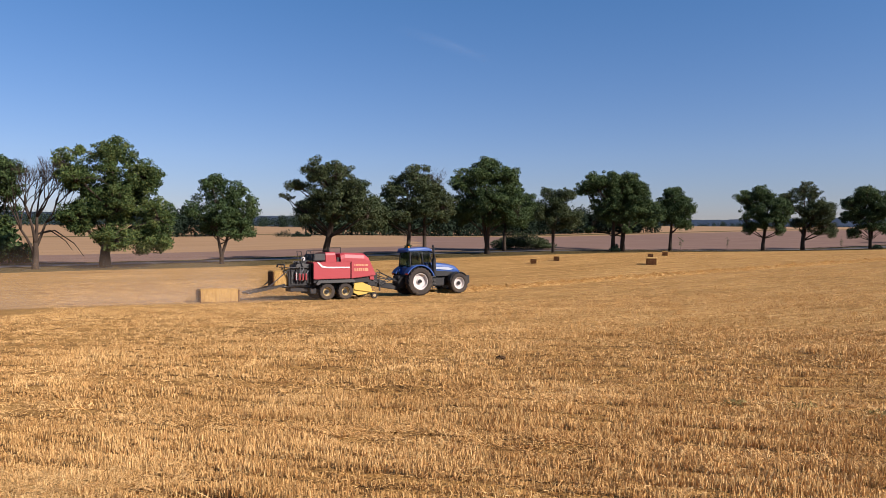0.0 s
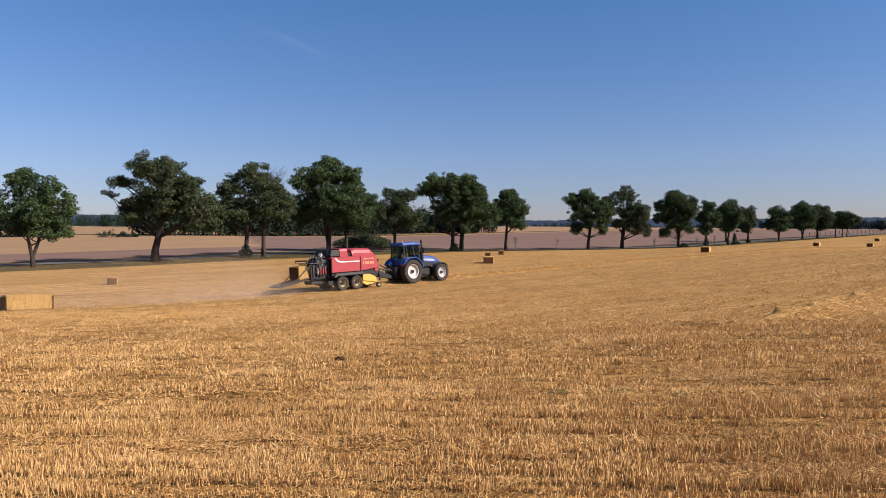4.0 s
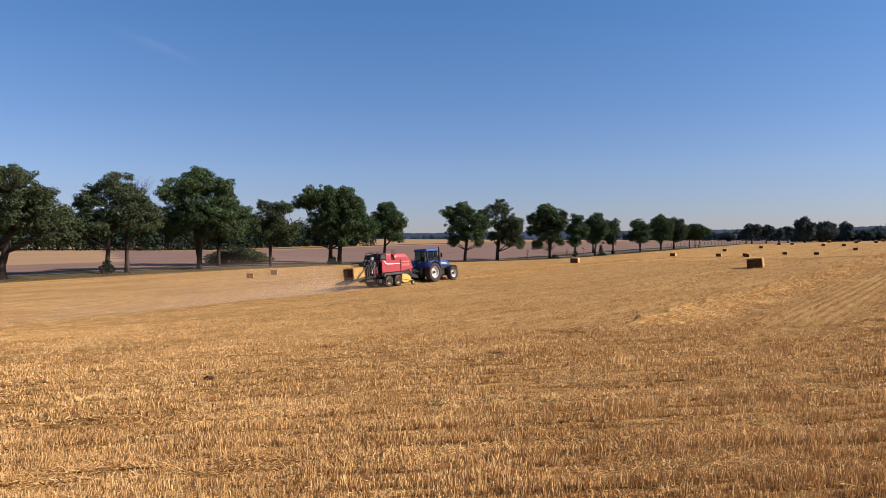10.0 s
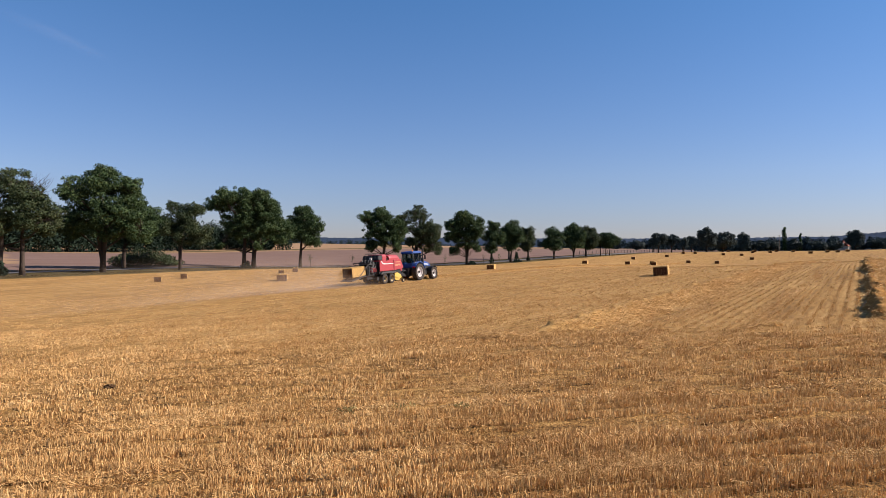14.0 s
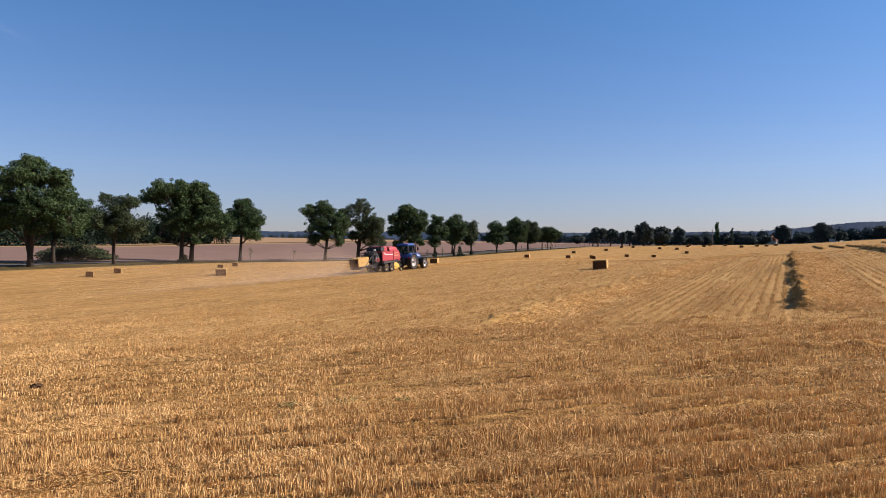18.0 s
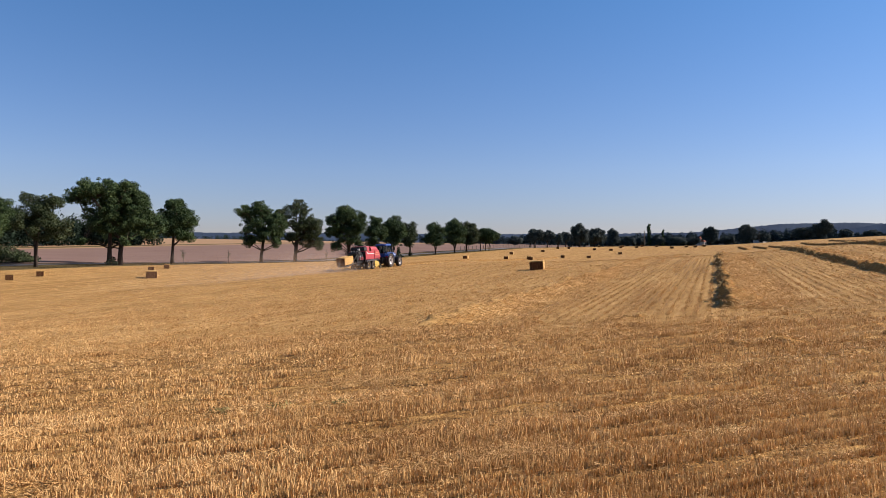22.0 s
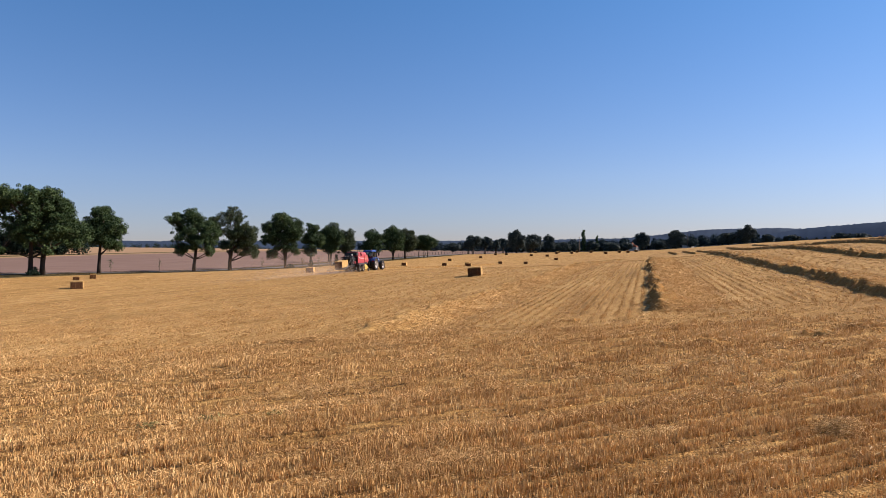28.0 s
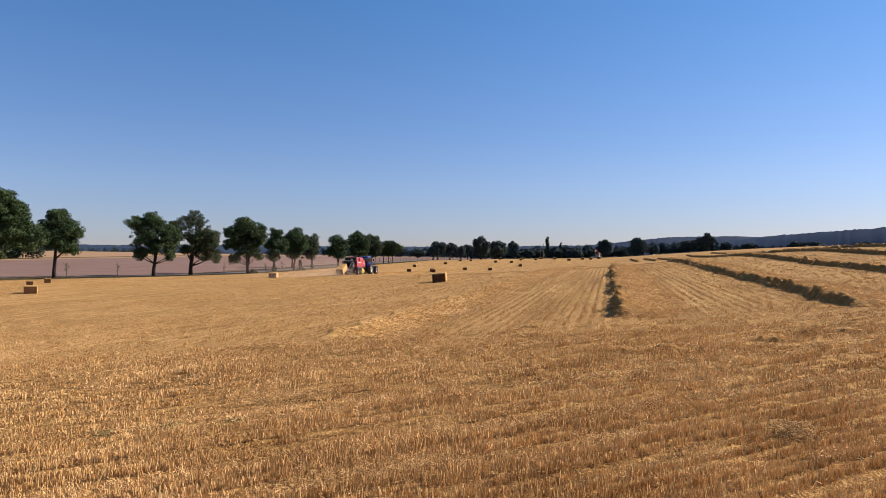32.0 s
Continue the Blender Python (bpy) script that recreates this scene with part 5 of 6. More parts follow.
def house(azimuth, far, long, deep, wall, ridge_up, turn, roof_mat, label):
    u, w = afar(azimuth, far)
    m = Matrix.Translation(place(u, w)) @ pose(0, 0, 0, 0, 0, turn)
    h = empty("house", m, label, "house")
    part("wall", box(-long / 2, long / 2, -deep / 2, deep / 2, -0.5, wall, 0), PLASTER, h)
    b = bmesh.new()
    e = 0.4
    pts = [(-long / 2 - e, -deep / 2 - e, wall - 0.15), (long / 2 + e, -deep / 2 - e, wall - 0.15), (long / 2 + e, deep / 2 + e, wall - 0.15), (-long / 2 - e, deep / 2 + e, wall - 0.15), (-long / 2 - e, 0, wall + ridge_up), (long / 2 + e, 0, wall + ridge_up)]
    v = [b.verts.new(q) for q in pts]
    for q in ((0, 1, 5, 4), (2, 3, 4, 5), (0, 4, 3), (1, 2, 5), (3, 2, 1, 0)):
        b.faces.new([v[i] for i in q])
    bmesh.ops.recalc_face_normals(b, faces=b.faces[:])
    roof = part("roof", b, roof_mat, h)
    part("chimney", box(-0.3, 0.3, 0.2, 0.8, wall + ridge_up - 0.8, wall + ridge_up + 0.8, 0), TILES, roof)
    for s in (-1, 1):
        for k in range(3):
            x = -long / 2 + (k + 0.75) * long / 3.5
            window = part("window", box(x - 0.55, x + 0.55, s * deep / 2 - 0.03, s * deep / 2 + 0.03, 0.9, 2.2, 0), WOOD, h)
            part("pane", box(x - 0.45, x + 0.45, s * deep / 2 - 0.045, s * deep / 2 + 0.045, 1.0, 2.1, 0), PANE, window)
    return h


house(56.9, 507, 8, 7, 3.2, 3.4, 40, TILES, "small pale house with a red tiled roof")
house(58.95, 486, 8, 6, 2.6, 2.6, 20, TILES, "pale village house with a red tiled gable roof")
house(64.0, 512, 12, 8, 2.6, 2.8, -20, SLATE, "low farm building with a grey roof")
house(63.1, 488, 9, 6, 2.2, 2.0, 10, SLATE, "small house with a grey roof among trees")


def utility_pole(u, w, tall):
    p = empty("utility_pole", Matrix.Translation(place(u, w)), "grey wooden utility pole beside the field", "pole")
    part("pole", tube([(0, 0, -0.3), (0, 0, tall)], [0.17, 0.11], 8), WOOD, p)
    part("crossarm", box(-0.8, 0.8, -0.06, 0.06, tall - 0.6, tall - 0.45, 0.01), WOOD, p)


utility_pole(*afar(54.8, 400), 8.5)
utility_pole(*afar(63.0, 425), 8.0)

# pasture fence beyond the trees
fence = empty("fence", Matrix.Translation(place(260, 93)), "weathered wooden post and rail fence along the pasture", "fence")
for k in range(34):
    u = 262 + k * 5.0
    q = place(u, 94) - place(260, 93)
    part("post", box(q.x - 0.08, q.x + 0.08, q.y - 0.08, q.y + 0.08, q.z - 0.3, q.z + 1.3, 0), WOOD, fence)
    r = place(u + 5, 94) - place(260, 93)
    for z in (0.6, 1.1):
        part("rail", tube([q + Vector((0, 0, z)), r + Vector((0, 0, z))], 0.05, 4), WOOD, fence)


# ---- tractor and baler: x forwards, y to the left, z up from the ground ----
def paint(name, base, rough=0.4, metal=0.0, dust=0.25):
    """Machine paint with a film of straw dust on it."""
    dusty = tuple(c * (1 - dust) + d * dust for c, d in zip(base, (0.20, 0.14, 0.075)))
    return material(name, (base, base, dusty), 1.4, rough, metal, 0.05, 30, 0.5, 0.35, specular=0.4)


RED = paint("faded_red_paint", (0.31, 0.036, 0.04), 0.5, dust=0.14)
BLUE = paint("blue_paint", (0.008, 0.048, 0.19), 0.52, dust=0.06)
YELLOW = paint("yellow_paint", (0.50, 0.34, 0.06), 0.5, dust=0.25)
WHITE = paint("white_paint", (0.55, 0.53, 0.5), 0.4, dust=0.1)
CREAM = paint("pale_rim_paint", (0.48, 0.44, 0.41), 0.45, dust=0.15)
OCHRE = paint("yellow_rim_paint", (0.40, 0.29, 0.13), 0.55, dust=0.3)
BLACK = paint("black_steel", (0.011, 0.0105, 0.010), 0.6, dust=0.07)
GREY = paint("dark_grey_steel", (0.06, 0.058, 0.055), 0.5, 0.2, dust=0.15)
STEEL = paint("worn_steel", (0.20, 0.19, 0.18), 0.45, 0.6, dust=0.2)
TYRE = paint("tyre_rubber", (0.034, 0.027, 0.022), 0.95, dust=0.5)
SEAT = paint("seat_cloth", (0.03, 0.03, 0.035), 0.9, dust=0.02)
LAMP_RED = paint("red_lens", (0.5, 0.02, 0.015), 0.2, dust=0.0)
CANISTER = paint("dull_red_plastic", (0.22, 0.03, 0.03), 0.5, dust=0.2)
AMBER = paint("amber_lens", (0.7, 0.25, 0.01), 0.2, dust=0.0)
MARK = paint("pale_orange_paint", (0.55, 0.27, 0.14), 0.5, dust=0.1)
SILVER = paint("silver_decal", (0.36, 0.39, 0.44), 0.35, 0.1, dust=0.05)


def glass_material():
    m = bpy.data.materials.new("cab_glass")
    m.use_nodes = True
    b = m.node_tree.nodes["Principled BSDF"]
    b.inputs["Base Color"].default_value = (0.30, 0.40, 0.43, 1)
    b.inputs["Roughness"].default_value = 0.03
    b.inputs["Transmission Weight"].default_value = 1.0
    b.inputs["IOR"].default_value = 1.45
    return m


GLASS = glass_material()


def wheel(parent, x, y, r, rim_r, width, rim_mat, lugs, name="wheel", label=""):
    """A wheel with its tyre and rim; the axle lies along y."""
    hub = part(name, lathe([(-0.30 * width, 0.04), (-0.30 * width, 0.13), (0.30 * width, 0.13), (0.30 * width, 0.04)], 16), BLACK, parent, label)
    hub.matrix_basis = pose(x, y, r)
    w = width / 2
    tyre = lathe([(-w * 0.78, rim_r * 0.97), (-w * 0.98, rim_r * 1.12), (-w, r * 0.86), (-w * 0.9, r * 0.915), (-w * 0.5, r * 0.935), (w * 0.5, r * 0.935), (w * 0.9, r * 0.915), (w, r * 0.86), (w * 0.98, rim_r * 1.12), (w * 0.78, rim_r * 0.97)], 40, ring=True)
    for k in range(lugs):
        for side in (-1, 1):
            a0 = 2 * math.pi * (k + (0.5 if side > 0 else 0)) / lugs
            lug = bmesh.new()
            sweep, half, inner, outer = 0.55 * 2 * math.pi / lugs * 1.6, 0.032 * r / 0.9, r * 0.91, r
            vs = []
            for f, ya in ((0, 0.03 * w), (1, 0.98 * w)):
                a = a0 + sweep * f
                for da in (-half / r, half / r):
                    for rr in (inner if f == 0 else r * 0.86, outer if f == 0 else r * 0.965):
                        vs.append(lug.verts.new((rr * math.cos(a + da), side * ya, rr * math.sin(a + da))))
            for q in ((0, 1, 3, 2), (4, 6, 7, 5), (0, 4, 5, 1), (2, 3, 7, 6), (1, 5, 7, 3), (0, 2, 6, 4)):
                lug.faces.new([vs[i] for i in q])
            bmesh.ops.recalc_face_normals(lug, faces=lug.faces[:])
            join(tyre, lug)
    part("tyre", tyre, TYRE, hub, "black ribbed rubber tyre")
    W = width
    rim = lathe([(-0.17 * W, 0.12), (-0.17 * W, rim_r * 0.32), (-0.06 * W, rim_r * 0.38), (-0.10 * W, rim_r * 0.78), (-0.36 * W, rim_r * 0.90), (-0.40 * W, rim_r * 1.0), (0.40 * W, rim_r * 1.0), (0.36 * W, rim_r * 0.90), (0.10 * W, rim_r * 0.78), (0.06 * W, rim_r * 0.38), (0.17 * W, rim_r * 0.32), (0.17 * W, 0.12)], 32)
    part("rim", rim, rim_mat, hub)
    return hub


def loft(sections, round_=0.12):
    """A hood through sections of (x, half width, bottom, top) with rounded shoulders."""
    b = bmesh.new()
    rings = []
    for x, hw, z0, z1 in sections:
        q = min(round_, hw * 0.6)
        ring = [(-hw, z0), (-hw, z1 - q * 1.6), (-hw + q * 0.3, z1 - q * 0.6), (-hw + q, z1 - q * 0.12), (-hw * 0.3, z1), (hw * 0.3, z1), (hw - q, z1 - q * 0.12), (hw - q * 0.3, z1 - q * 0.6), (hw, z1 - q * 1.6), (hw, z0)]
        rings.append([b.verts.new((x, y, z)) for y, z in ring])
    for r, s in zip(rings, rings[1:]):
        for k in range(len(r)):
            b.faces.new((r[k], s[k], s[(k + 1) % len(r)], r[(k + 1) % len(r)]))
    b.faces.new(rings[0])
    b.faces.new(rings[-1][::-1])
    bmesh.ops.recalc_face_normals(b, faces=b.faces[:])
    return b


def arc(cx, cz, r0, r1, a0, a1, y0, y1, n=12):
    """A curved guard round an axle: between two radii and two angles, in degrees from straight ahead."""
    b = bmesh.new()
    rings = []
    for k in range(n + 1):
        a = radians(a0 + (a1 - a0) * k / n)
        c, s = math.cos(a), math.sin(a)
        rings.append([b.verts.new((cx + r * c, y, cz + r * s)) for r, y in ((r0, y0), (r1, y0), (r1, y1), (r0, y1))])
    for r, s in zip(rings, rings[1:]):
        for k in range(4):
            b.faces.new((r[k], s[k], s[(k + 1) % 4], r[(k + 1) % 4]))
    b.faces.new(rings[0])
    b.faces.new(rings[-1][::-1])
    bmesh.ops.recalc_face_normals(b, faces=b.faces[:])
    return b


REAR_R, FRONT_R, BALER_R = 0.95, 0.71, 0.52


def build_tractor(m):
    t = empty("tractor", m, "blue farm tractor with pale rims, dusty, driving over the stubble", "tractor")
    part("chassis", join(box(-0.45, 2.6, -0.32, 0.32, 0.62, 1.18, 0.04), box(2.4, 3.45, -0.26, 0.26, 0.55, 1.12, 0.04)), BLACK, t)
    part("rear_axle", tube([(0, -0.9, REAR_R), (0, 0.9, REAR_R)], 0.15, 12), BLACK, t)
    part("front_axle", join(box(2.72, 3.0, -0.7, 0.7, 0.5, 0.74, 0.04), tube([(2.85, -0.9, FRONT_R), (2.85, 0.9, FRONT_R)], 0.1, 10)), BLACK, t)
    part("hood", loft([(0.88, 0.46, 1.25, 2.18), (1.7, 0.47, 1.25, 2.14), (2.5, 0.46, 1.25, 2.03), (3.0, 0.43, 1.25, 1.88), (3.24, 0.38, 1.25, 1.66), (3.32, 0.33, 1.25, 1.5)], 0.16), BLUE, t, "glossy blue hood", smooth=False)
    for y in (-0.475, 0.475):
        s = math.copysign(0.02, y)
        part("side_decal", plate([(1.45, 1.72), (2.5, 1.60), (2.8, 1.66), (2.4, 1.80), (1.45, 1.86)], y, y + s, 0.004), SILVER, t, "pale silver side decal")
        part("side_grille", plate([(1.0, 1.22), (3.05, 1.22), (3.05, 1.46), (2.6, 1.50), (1.0, 1.64)], y, y + s * 0.8, 0.004), BLACK, t)
    part("front_grille", box(3.28, 3.36, -0.3, 0.3, 1.05, 1.54, 0.03), BLACK, t)
    for y in (-0.2, 0.2):
        part("headlight", box(3.33, 3.385, y - 0.1, y + 0.1, 1.4, 1.5, 0.015), WHITE, t, "clear headlight")
    for k in range(7):
        part("front_weight", box(3.42, 3.98, -0.48 + k * 0.135, -0.36 + k * 0.135, 0.62, 1.2, 0.03), BLACK, t)
    part("weight_carrier", box(3.3, 3.5, -0.34, 0.34, 0.7, 0.95, 0.02), BLACK, t)
    # cab
    part("cab_floor", box(-0.72, 0.92, -0.72, 0.72, 1.18, 1.45, 0.05), BLACK, t)
    part("lower_cab_panel", join(box(-0.75, -0.2, -0.78, 0.78, 1.4, 1.9, 0.05), box(0.72, 0.96, -0.5, 0.5, 1.4, 1.95, 0.04)), BLUE, t)
    for x0, x1, y in ((-0.78, -0.70, 0.78), (0.16, 0.12, 0.82), (0.95, 0.72, 0.68)):
        for s in (-1, 1):
            part("cab_pillar", tube([(x0, s * y, 1.42), (x0 + 0.02, s * (y + 0.02), 2.1), (x1, s * (y - 0.08), 3.0)], 0.045, 6), BLACK, t)
    for s in (-1, 1):
        part("side_window", plate([(-0.72, 1.85), (0.12, 1.75), (0.1, 2.98), (-0.66, 2.98)], s * 0.79, s * 0.80, 0), GLASS, t).visible_shadow = False
        part("door_glass", plate([(0.2, 1.45), (0.9, 1.5), (0.70, 2.98), (0.16, 2.98)], s * 0.78, s * 0.79, 0), GLASS, t).visible_shadow = False
        part("mirror", box(0.78, 0.84, s * 1.22 - 0.11, s * 1.22 + 0.11, 2.3, 2.72, 0.03), BLACK, t)
        part("mirror_arm", tube([(0.76, s * 0.72, 2.85), (0.82, s * 1.2, 2.78)], 0.02, 6), BLACK, t)
        part("roof_lamp", box(0.86, 0.94, s * 0.6 - 0.08, s * 0.6 + 0.08, 2.98, 3.08, 0.015), WHITE, t)
        part("rear_lamp", box(-0.90, -0.82, s * 0.62 - 0.08, s * 0.62 + 0.08, 2.9, 3.02, 0.015), WHITE, t)
    part("windscreen", box(0.93, 0.945, -0.62, 0.62, 1.55, 2.95, 0, (-0.22, -0.22, 0.03, -0.03)), GLASS, t).visible_shadow = False
    part("rear_window", box(-0.76, -0.745, -0.68, 0.68, 1.9, 2.95, 0, (0.06, 0.06, 0.03, -0.03)), GLASS, t).visible_shadow = False
    part("roof", loft([(-0.98, 0.66, 2.96, 3.05), (-0.85, 0.80, 2.95, 3.17), (0.4, 0.82, 2.95, 3.22), (0.8, 0.78, 2.95, 3.15), (0.95, 0.7, 2.96, 3.04)], 0.1), BLUE, t, "blue cab roof")
    part("seat", join(box(-0.45, 0.1, -0.27, 0.27, 1.62, 1.8, 0.06), box(-0.55, -0.38, -0.25, 0.25, 1.75, 2.45, 0.06)), SEAT, t)
    part("steering_wheel", join(lathe([(0.0, 0.16), (0.0, 0.2), (0.03, 0.2), (0.03, 0.16)], 16, "z"), tube([(0, 0, -0.5), (0, 0, 0.0)], 0.03, 6)), BLACK, t).matrix_basis = pose(0.5, 0, 2.2, 0, -28, 0)
    part("beacon", lathe([(0, 0.05), (0.02, 0.06), (0.12, 0.05), (0.15, 0.02)], 12, "z"), AMBER, t, "amber beacon").matrix_basis = pose(-0.75, -0.62, 3.14)
    # mudguards, steps, exhaust, links
    for s in (-1, 1):
        part("rear_mudguard", arc(0, REAR_R, 1.03, 1.10, 18, 150, s * 0.62, s * 1.22), BLUE, t, "blue rear mudguard")
        part("mudguard_side", arc(0, REAR_R, 0.62, 1.07, 30, 140, s * 0.60, s * 0.64), BLUE, t)
        part("tail_lamp", box(-0.98, -0.9, s * 1.0 - 0.12, s * 1.0 + 0.12, 1.4, 1.52, 0.02), LAMP_RED, t)
        part("front_mudguard", arc(2.85, FRONT_R, 0.74, 0.78, 40, 165, s * 0.66, s * 1.16), BLACK, t)
        for k in range(4):
            part("step", box(0.98 + k * 0.01, 1.30, s * 0.95 - 0.16 * (s > 0) - 0.0, s * 0.95 + 0.16 * (s < 0), 0.45 + 0.25 * k, 0.49 + 0.25 * k, 0.01), GREY, t)
        part("step_rail", tube([(1.0, s * 0.95, 0.42), (1.0, s * 0.93, 1.35), (1.02, s * 0.9, 1.8)], 0.025, 6), BLACK, t)
        part("fuel_tank", box(0.95, 2.0, s * 0.36 if s > 0 else -0.74, 0.74 if s > 0 else -0.36, 0.55, 1.1, 0.08), BLACK, t)
        part("lift_arm", tube([(-0.3, s * 0.42, 0.72), (-1.25, s * 0.48, 0.6)], 0.05, 6), BLACK, t)
    part("exhaust", join(tube([(1.06, -0.74, 1.2), (1.06, -0.74, 1.45), (1.06, -0.74, 2.45)], [0.1, 0.13, 0.13], 12), tube([(1.06, -0.74, 2.4), (1.06, -0.74, 3.15), (1.0, -0.76, 3.32)], 0.07, 10)), BLACK, t, "black upright exhaust pipe")
    part("air_pipe", tube([(1.02, 0.66, 1.3), (1.02, 0.66, 2.6), (1.02, 0.66, 2.9)], [0.07, 0.07, 0.09], 10), BLACK, t)
    part("top_link", tube([(-0.4, 0, 1.25), (-1.1, 0, 1.05)], 0.04, 6), BLACK, t)
    part("rear_frame", join(box(-1.25, -0.4, -0.45, 0.45, 0.55, 1.35, 0.04), box(-1.15, -0.7, -0.2, 0.2, 0.45, 0.6, 0.03)), BLACK, t)
    part("power_shaft", tube([(-0.7, 0, 0.75), (-2.1, 0, 0.85)], 0.07, 10), BLACK, t)
    # everything ahead of the cab is stretched forward to fit the camera's view
    for ob in t.children:
        for v in ob.data.vertices:
            if ob.name.startswith("front_mudguard"):
                v.co.x += 0.16
            elif v.co.x > 1.05:
                v.co.x += (v.co.x - 1.05) * 0.09
    # the cab stands well ahead of the rear axle
    for ob in t.children:
        if ob.name.split(".")[0] in ("cab_floor", "lower_cab_panel", "cab_pillar", "side_window", "door_glass", "mirror", "mirror_arm", "roof_lamp", "rear_lamp", "windscreen", "rear_window", "roof", "seat", "steering_wheel", "beacon", "exhaust", "air_pipe"):
            ob.location.x += 0.22
    wheels = [wheel(t, 0, s * 0.93, REAR_R, 0.56, 0.62, CREAM, 20, "rear_wheel") for s in (-1, 1)]
    wheels += [wheel(t, 3.01, s * 0.92, FRONT_R, 0.42, 0.50, CREAM, 18, "front_wheel") for s in (-1, 1)]
    return t, wheels


def build_baler(m):
    b = empty("baler", m, "faded red square baler on tandem wheels towed over the stubble", "baler")
    part("chassis", join(box(-3.0, 2.9, -0.55, 0.55, 0.78, 1.1, 0.03), box(-1.0, 1.0, -0.72, 0.72, 0.62, 0.9, 0.03)), BLACK, b)
    for s in (-1, 1):
        y0, y1 = (s * 1.16, s * 1.22)
        part("rear_side_panel", plate([(-1.5, 1.28), (0.92, 1.30), (0.92, 2.36), (-1.5, 2.34)], y0, y1, 0.03), RED, b, "faded red side panel")
        part("front_side_panel", plate([(0.96, 1.30), (2.62, 1.48), (2.60, 1.62), (2.22, 2.42), (0.96, 2.37)], y0, y1 + s * 0.02, 0.03), RED, b, "faded red side panel")
        stripe = plate([(-1.28, 2.32), (-1.16, 2.32), (-0.92, 2.11), (-0.62, 2.05), (0.86, 2.04), (0.86, 1.96), (-0.72, 1.965), (-1.0, 2.02)], s * 1.222, s * 1.234, 0)
        part("stripe", stripe, WHITE, b, "white swept stripe")
        for z0, z1, x0, x1, n in ((2.09, 2.19, 1.16, 2.14, 10), (1.76, 1.95, 1.16, 2.16, 7)):
            for k in range(n):
                w = (x1 - x0) / n
                part("mark", box(x0 + k * w, x0 + k * w + w * (0.5 + 0.3 * (k * 7 % 3) / 2), min(s * 1.243, s * 1.253), max(s * 1.243, s * 1.253), z0, z1, 0.004), MARK, b, "pale orange painted mark")
        part("mudguard", plate([(-1.35, 0.98), (-1.2, 1.22), (1.1, 1.26), (1.25, 1.1), (1.1, 1.06), (-1.05, 1.04), (-1.2, 0.92)], s * 0.72, s * 1.26, 0.02), GREY, b, "dark grey mudguard")
        part("rear_ladder_frame", tube([(-1.6, s * 0.9, 1.0), (-1.6, s * 0.9, 2.2)], 0.05, 6), BLACK, b)
        part("hazard_plate", box(-2.5, -2.46, min(s * 0.72, s * 1.0), max(s * 0.72, s * 1.0), 1.25, 1.72, 0.01), WHITE, b, "red and white striped warning plate")
        for k in range(3):
            part("hazard_stripe", box(-2.512, -2.502, min(s * 0.73, s * 0.99), max(s * 0.73, s * 0.99), 1.28 + k * 0.15, 1.35 + k * 0.15, 0), LAMP_RED, b)
            part("side_canister", tube([(-2.3 + k * 0.2, s * 1.0, 1.25), (-2.3 + k * 0.2, s * 1.0, 1.6), (-2.3 + k * 0.2, s * 1.0, 1.66)], [0.07, 0.07, 0.03], 10), CANISTER, b)
            part("hydraulic_ram", tube([(-2.7 + k * 0.3, s * 0.8, 1.2), (-2.4 + k * 0.42, s * 0.82, 1.95)], 0.04, 6), STEEL if k else BLACK, b)
        part("chute_stay", tube([(-2.75, s * 0.72, 2.0), (-4.15, s * 0.66, 0.82)], 0.035, 6), GREY, b)
        part("density_arm", tube([(-2.9, s * 0.62, 1.1), (-1.6, s * 0.7, 1.7)], 0.06, 6), BLACK, b)
        part("chute_rail", plate([(-3.1, 0.92), (-3.1, 1.05), (-5.25, 0.62), (-5.35, 0.52), (-5.2, 0.5)], s * 0.62, s * 0.72, 0.01), BLACK, b)
    part("hood", loft([(0.32, 1.1, 2.3, 2.86), (0.6, 1.12, 2.3, 2.94), (1.9, 1.12, 2.3, 2.90), (2.25, 1.08, 2.3, 2.66), (2.55, 1.0, 1.7, 2.0)], 0.22), RED, b, "faded red rounded hood")
    part("front_wall", box(2.2, 2.6, -1.15, 1.15, 1.2, 2.3, 0.05, (0, -0.3, 0, 0)), RED, b)
    part("rear_hood", loft([(-0.62, 0.95, 2.3, 2.95), (0.0, 0.97, 2.3, 2.97), (0.12, 0.9, 2.3, 2.6)], 0.12), RED, b)
    part("twine_box", box(-1.42, -0.66, -1.0, 1.0, 2.42, 2.86, 0.04, (0.1, 0, 0.05, -0.05)), BLACK, b)
    part("gap_cover", box(0.1, 0.4, -0.95, 0.95, 2.3, 2.62, 0.02), BLACK, b)
    part("top_deck", box(-1.5, 2.3, -1.15, 1.15, 2.26, 2.36, 0.03), RED, b)
    part("inner_body", box(-1.45, 2.3, -1.1, 1.1, 1.05, 2.3, 0.02), BLACK, b)
    part("bale_chamber", join(box(-2.9, -1.4, -0.66, 0.66, 0.92, 1.02, 0.02), join(box(-2.9, -1.4, -0.74, -0.64, 0.92, 1.9, 0.02), join(box(-2.9, -1.4, 0.64, 0.74, 0.92, 1.9, 0.02), box(-2.3, -1.4, -0.74, 0.74, 1.86, 2.0, 0.02)))), BLACK, b)
    part("knotter_bank", join(box(-2.4, -1.5, -0.7, 0.7, 2.0, 2.22, 0.05), tube([(-2.0, -0.8, 2.2), (-2.0, 0.8, 2.2)], 0.09, 8)), GREY, b)
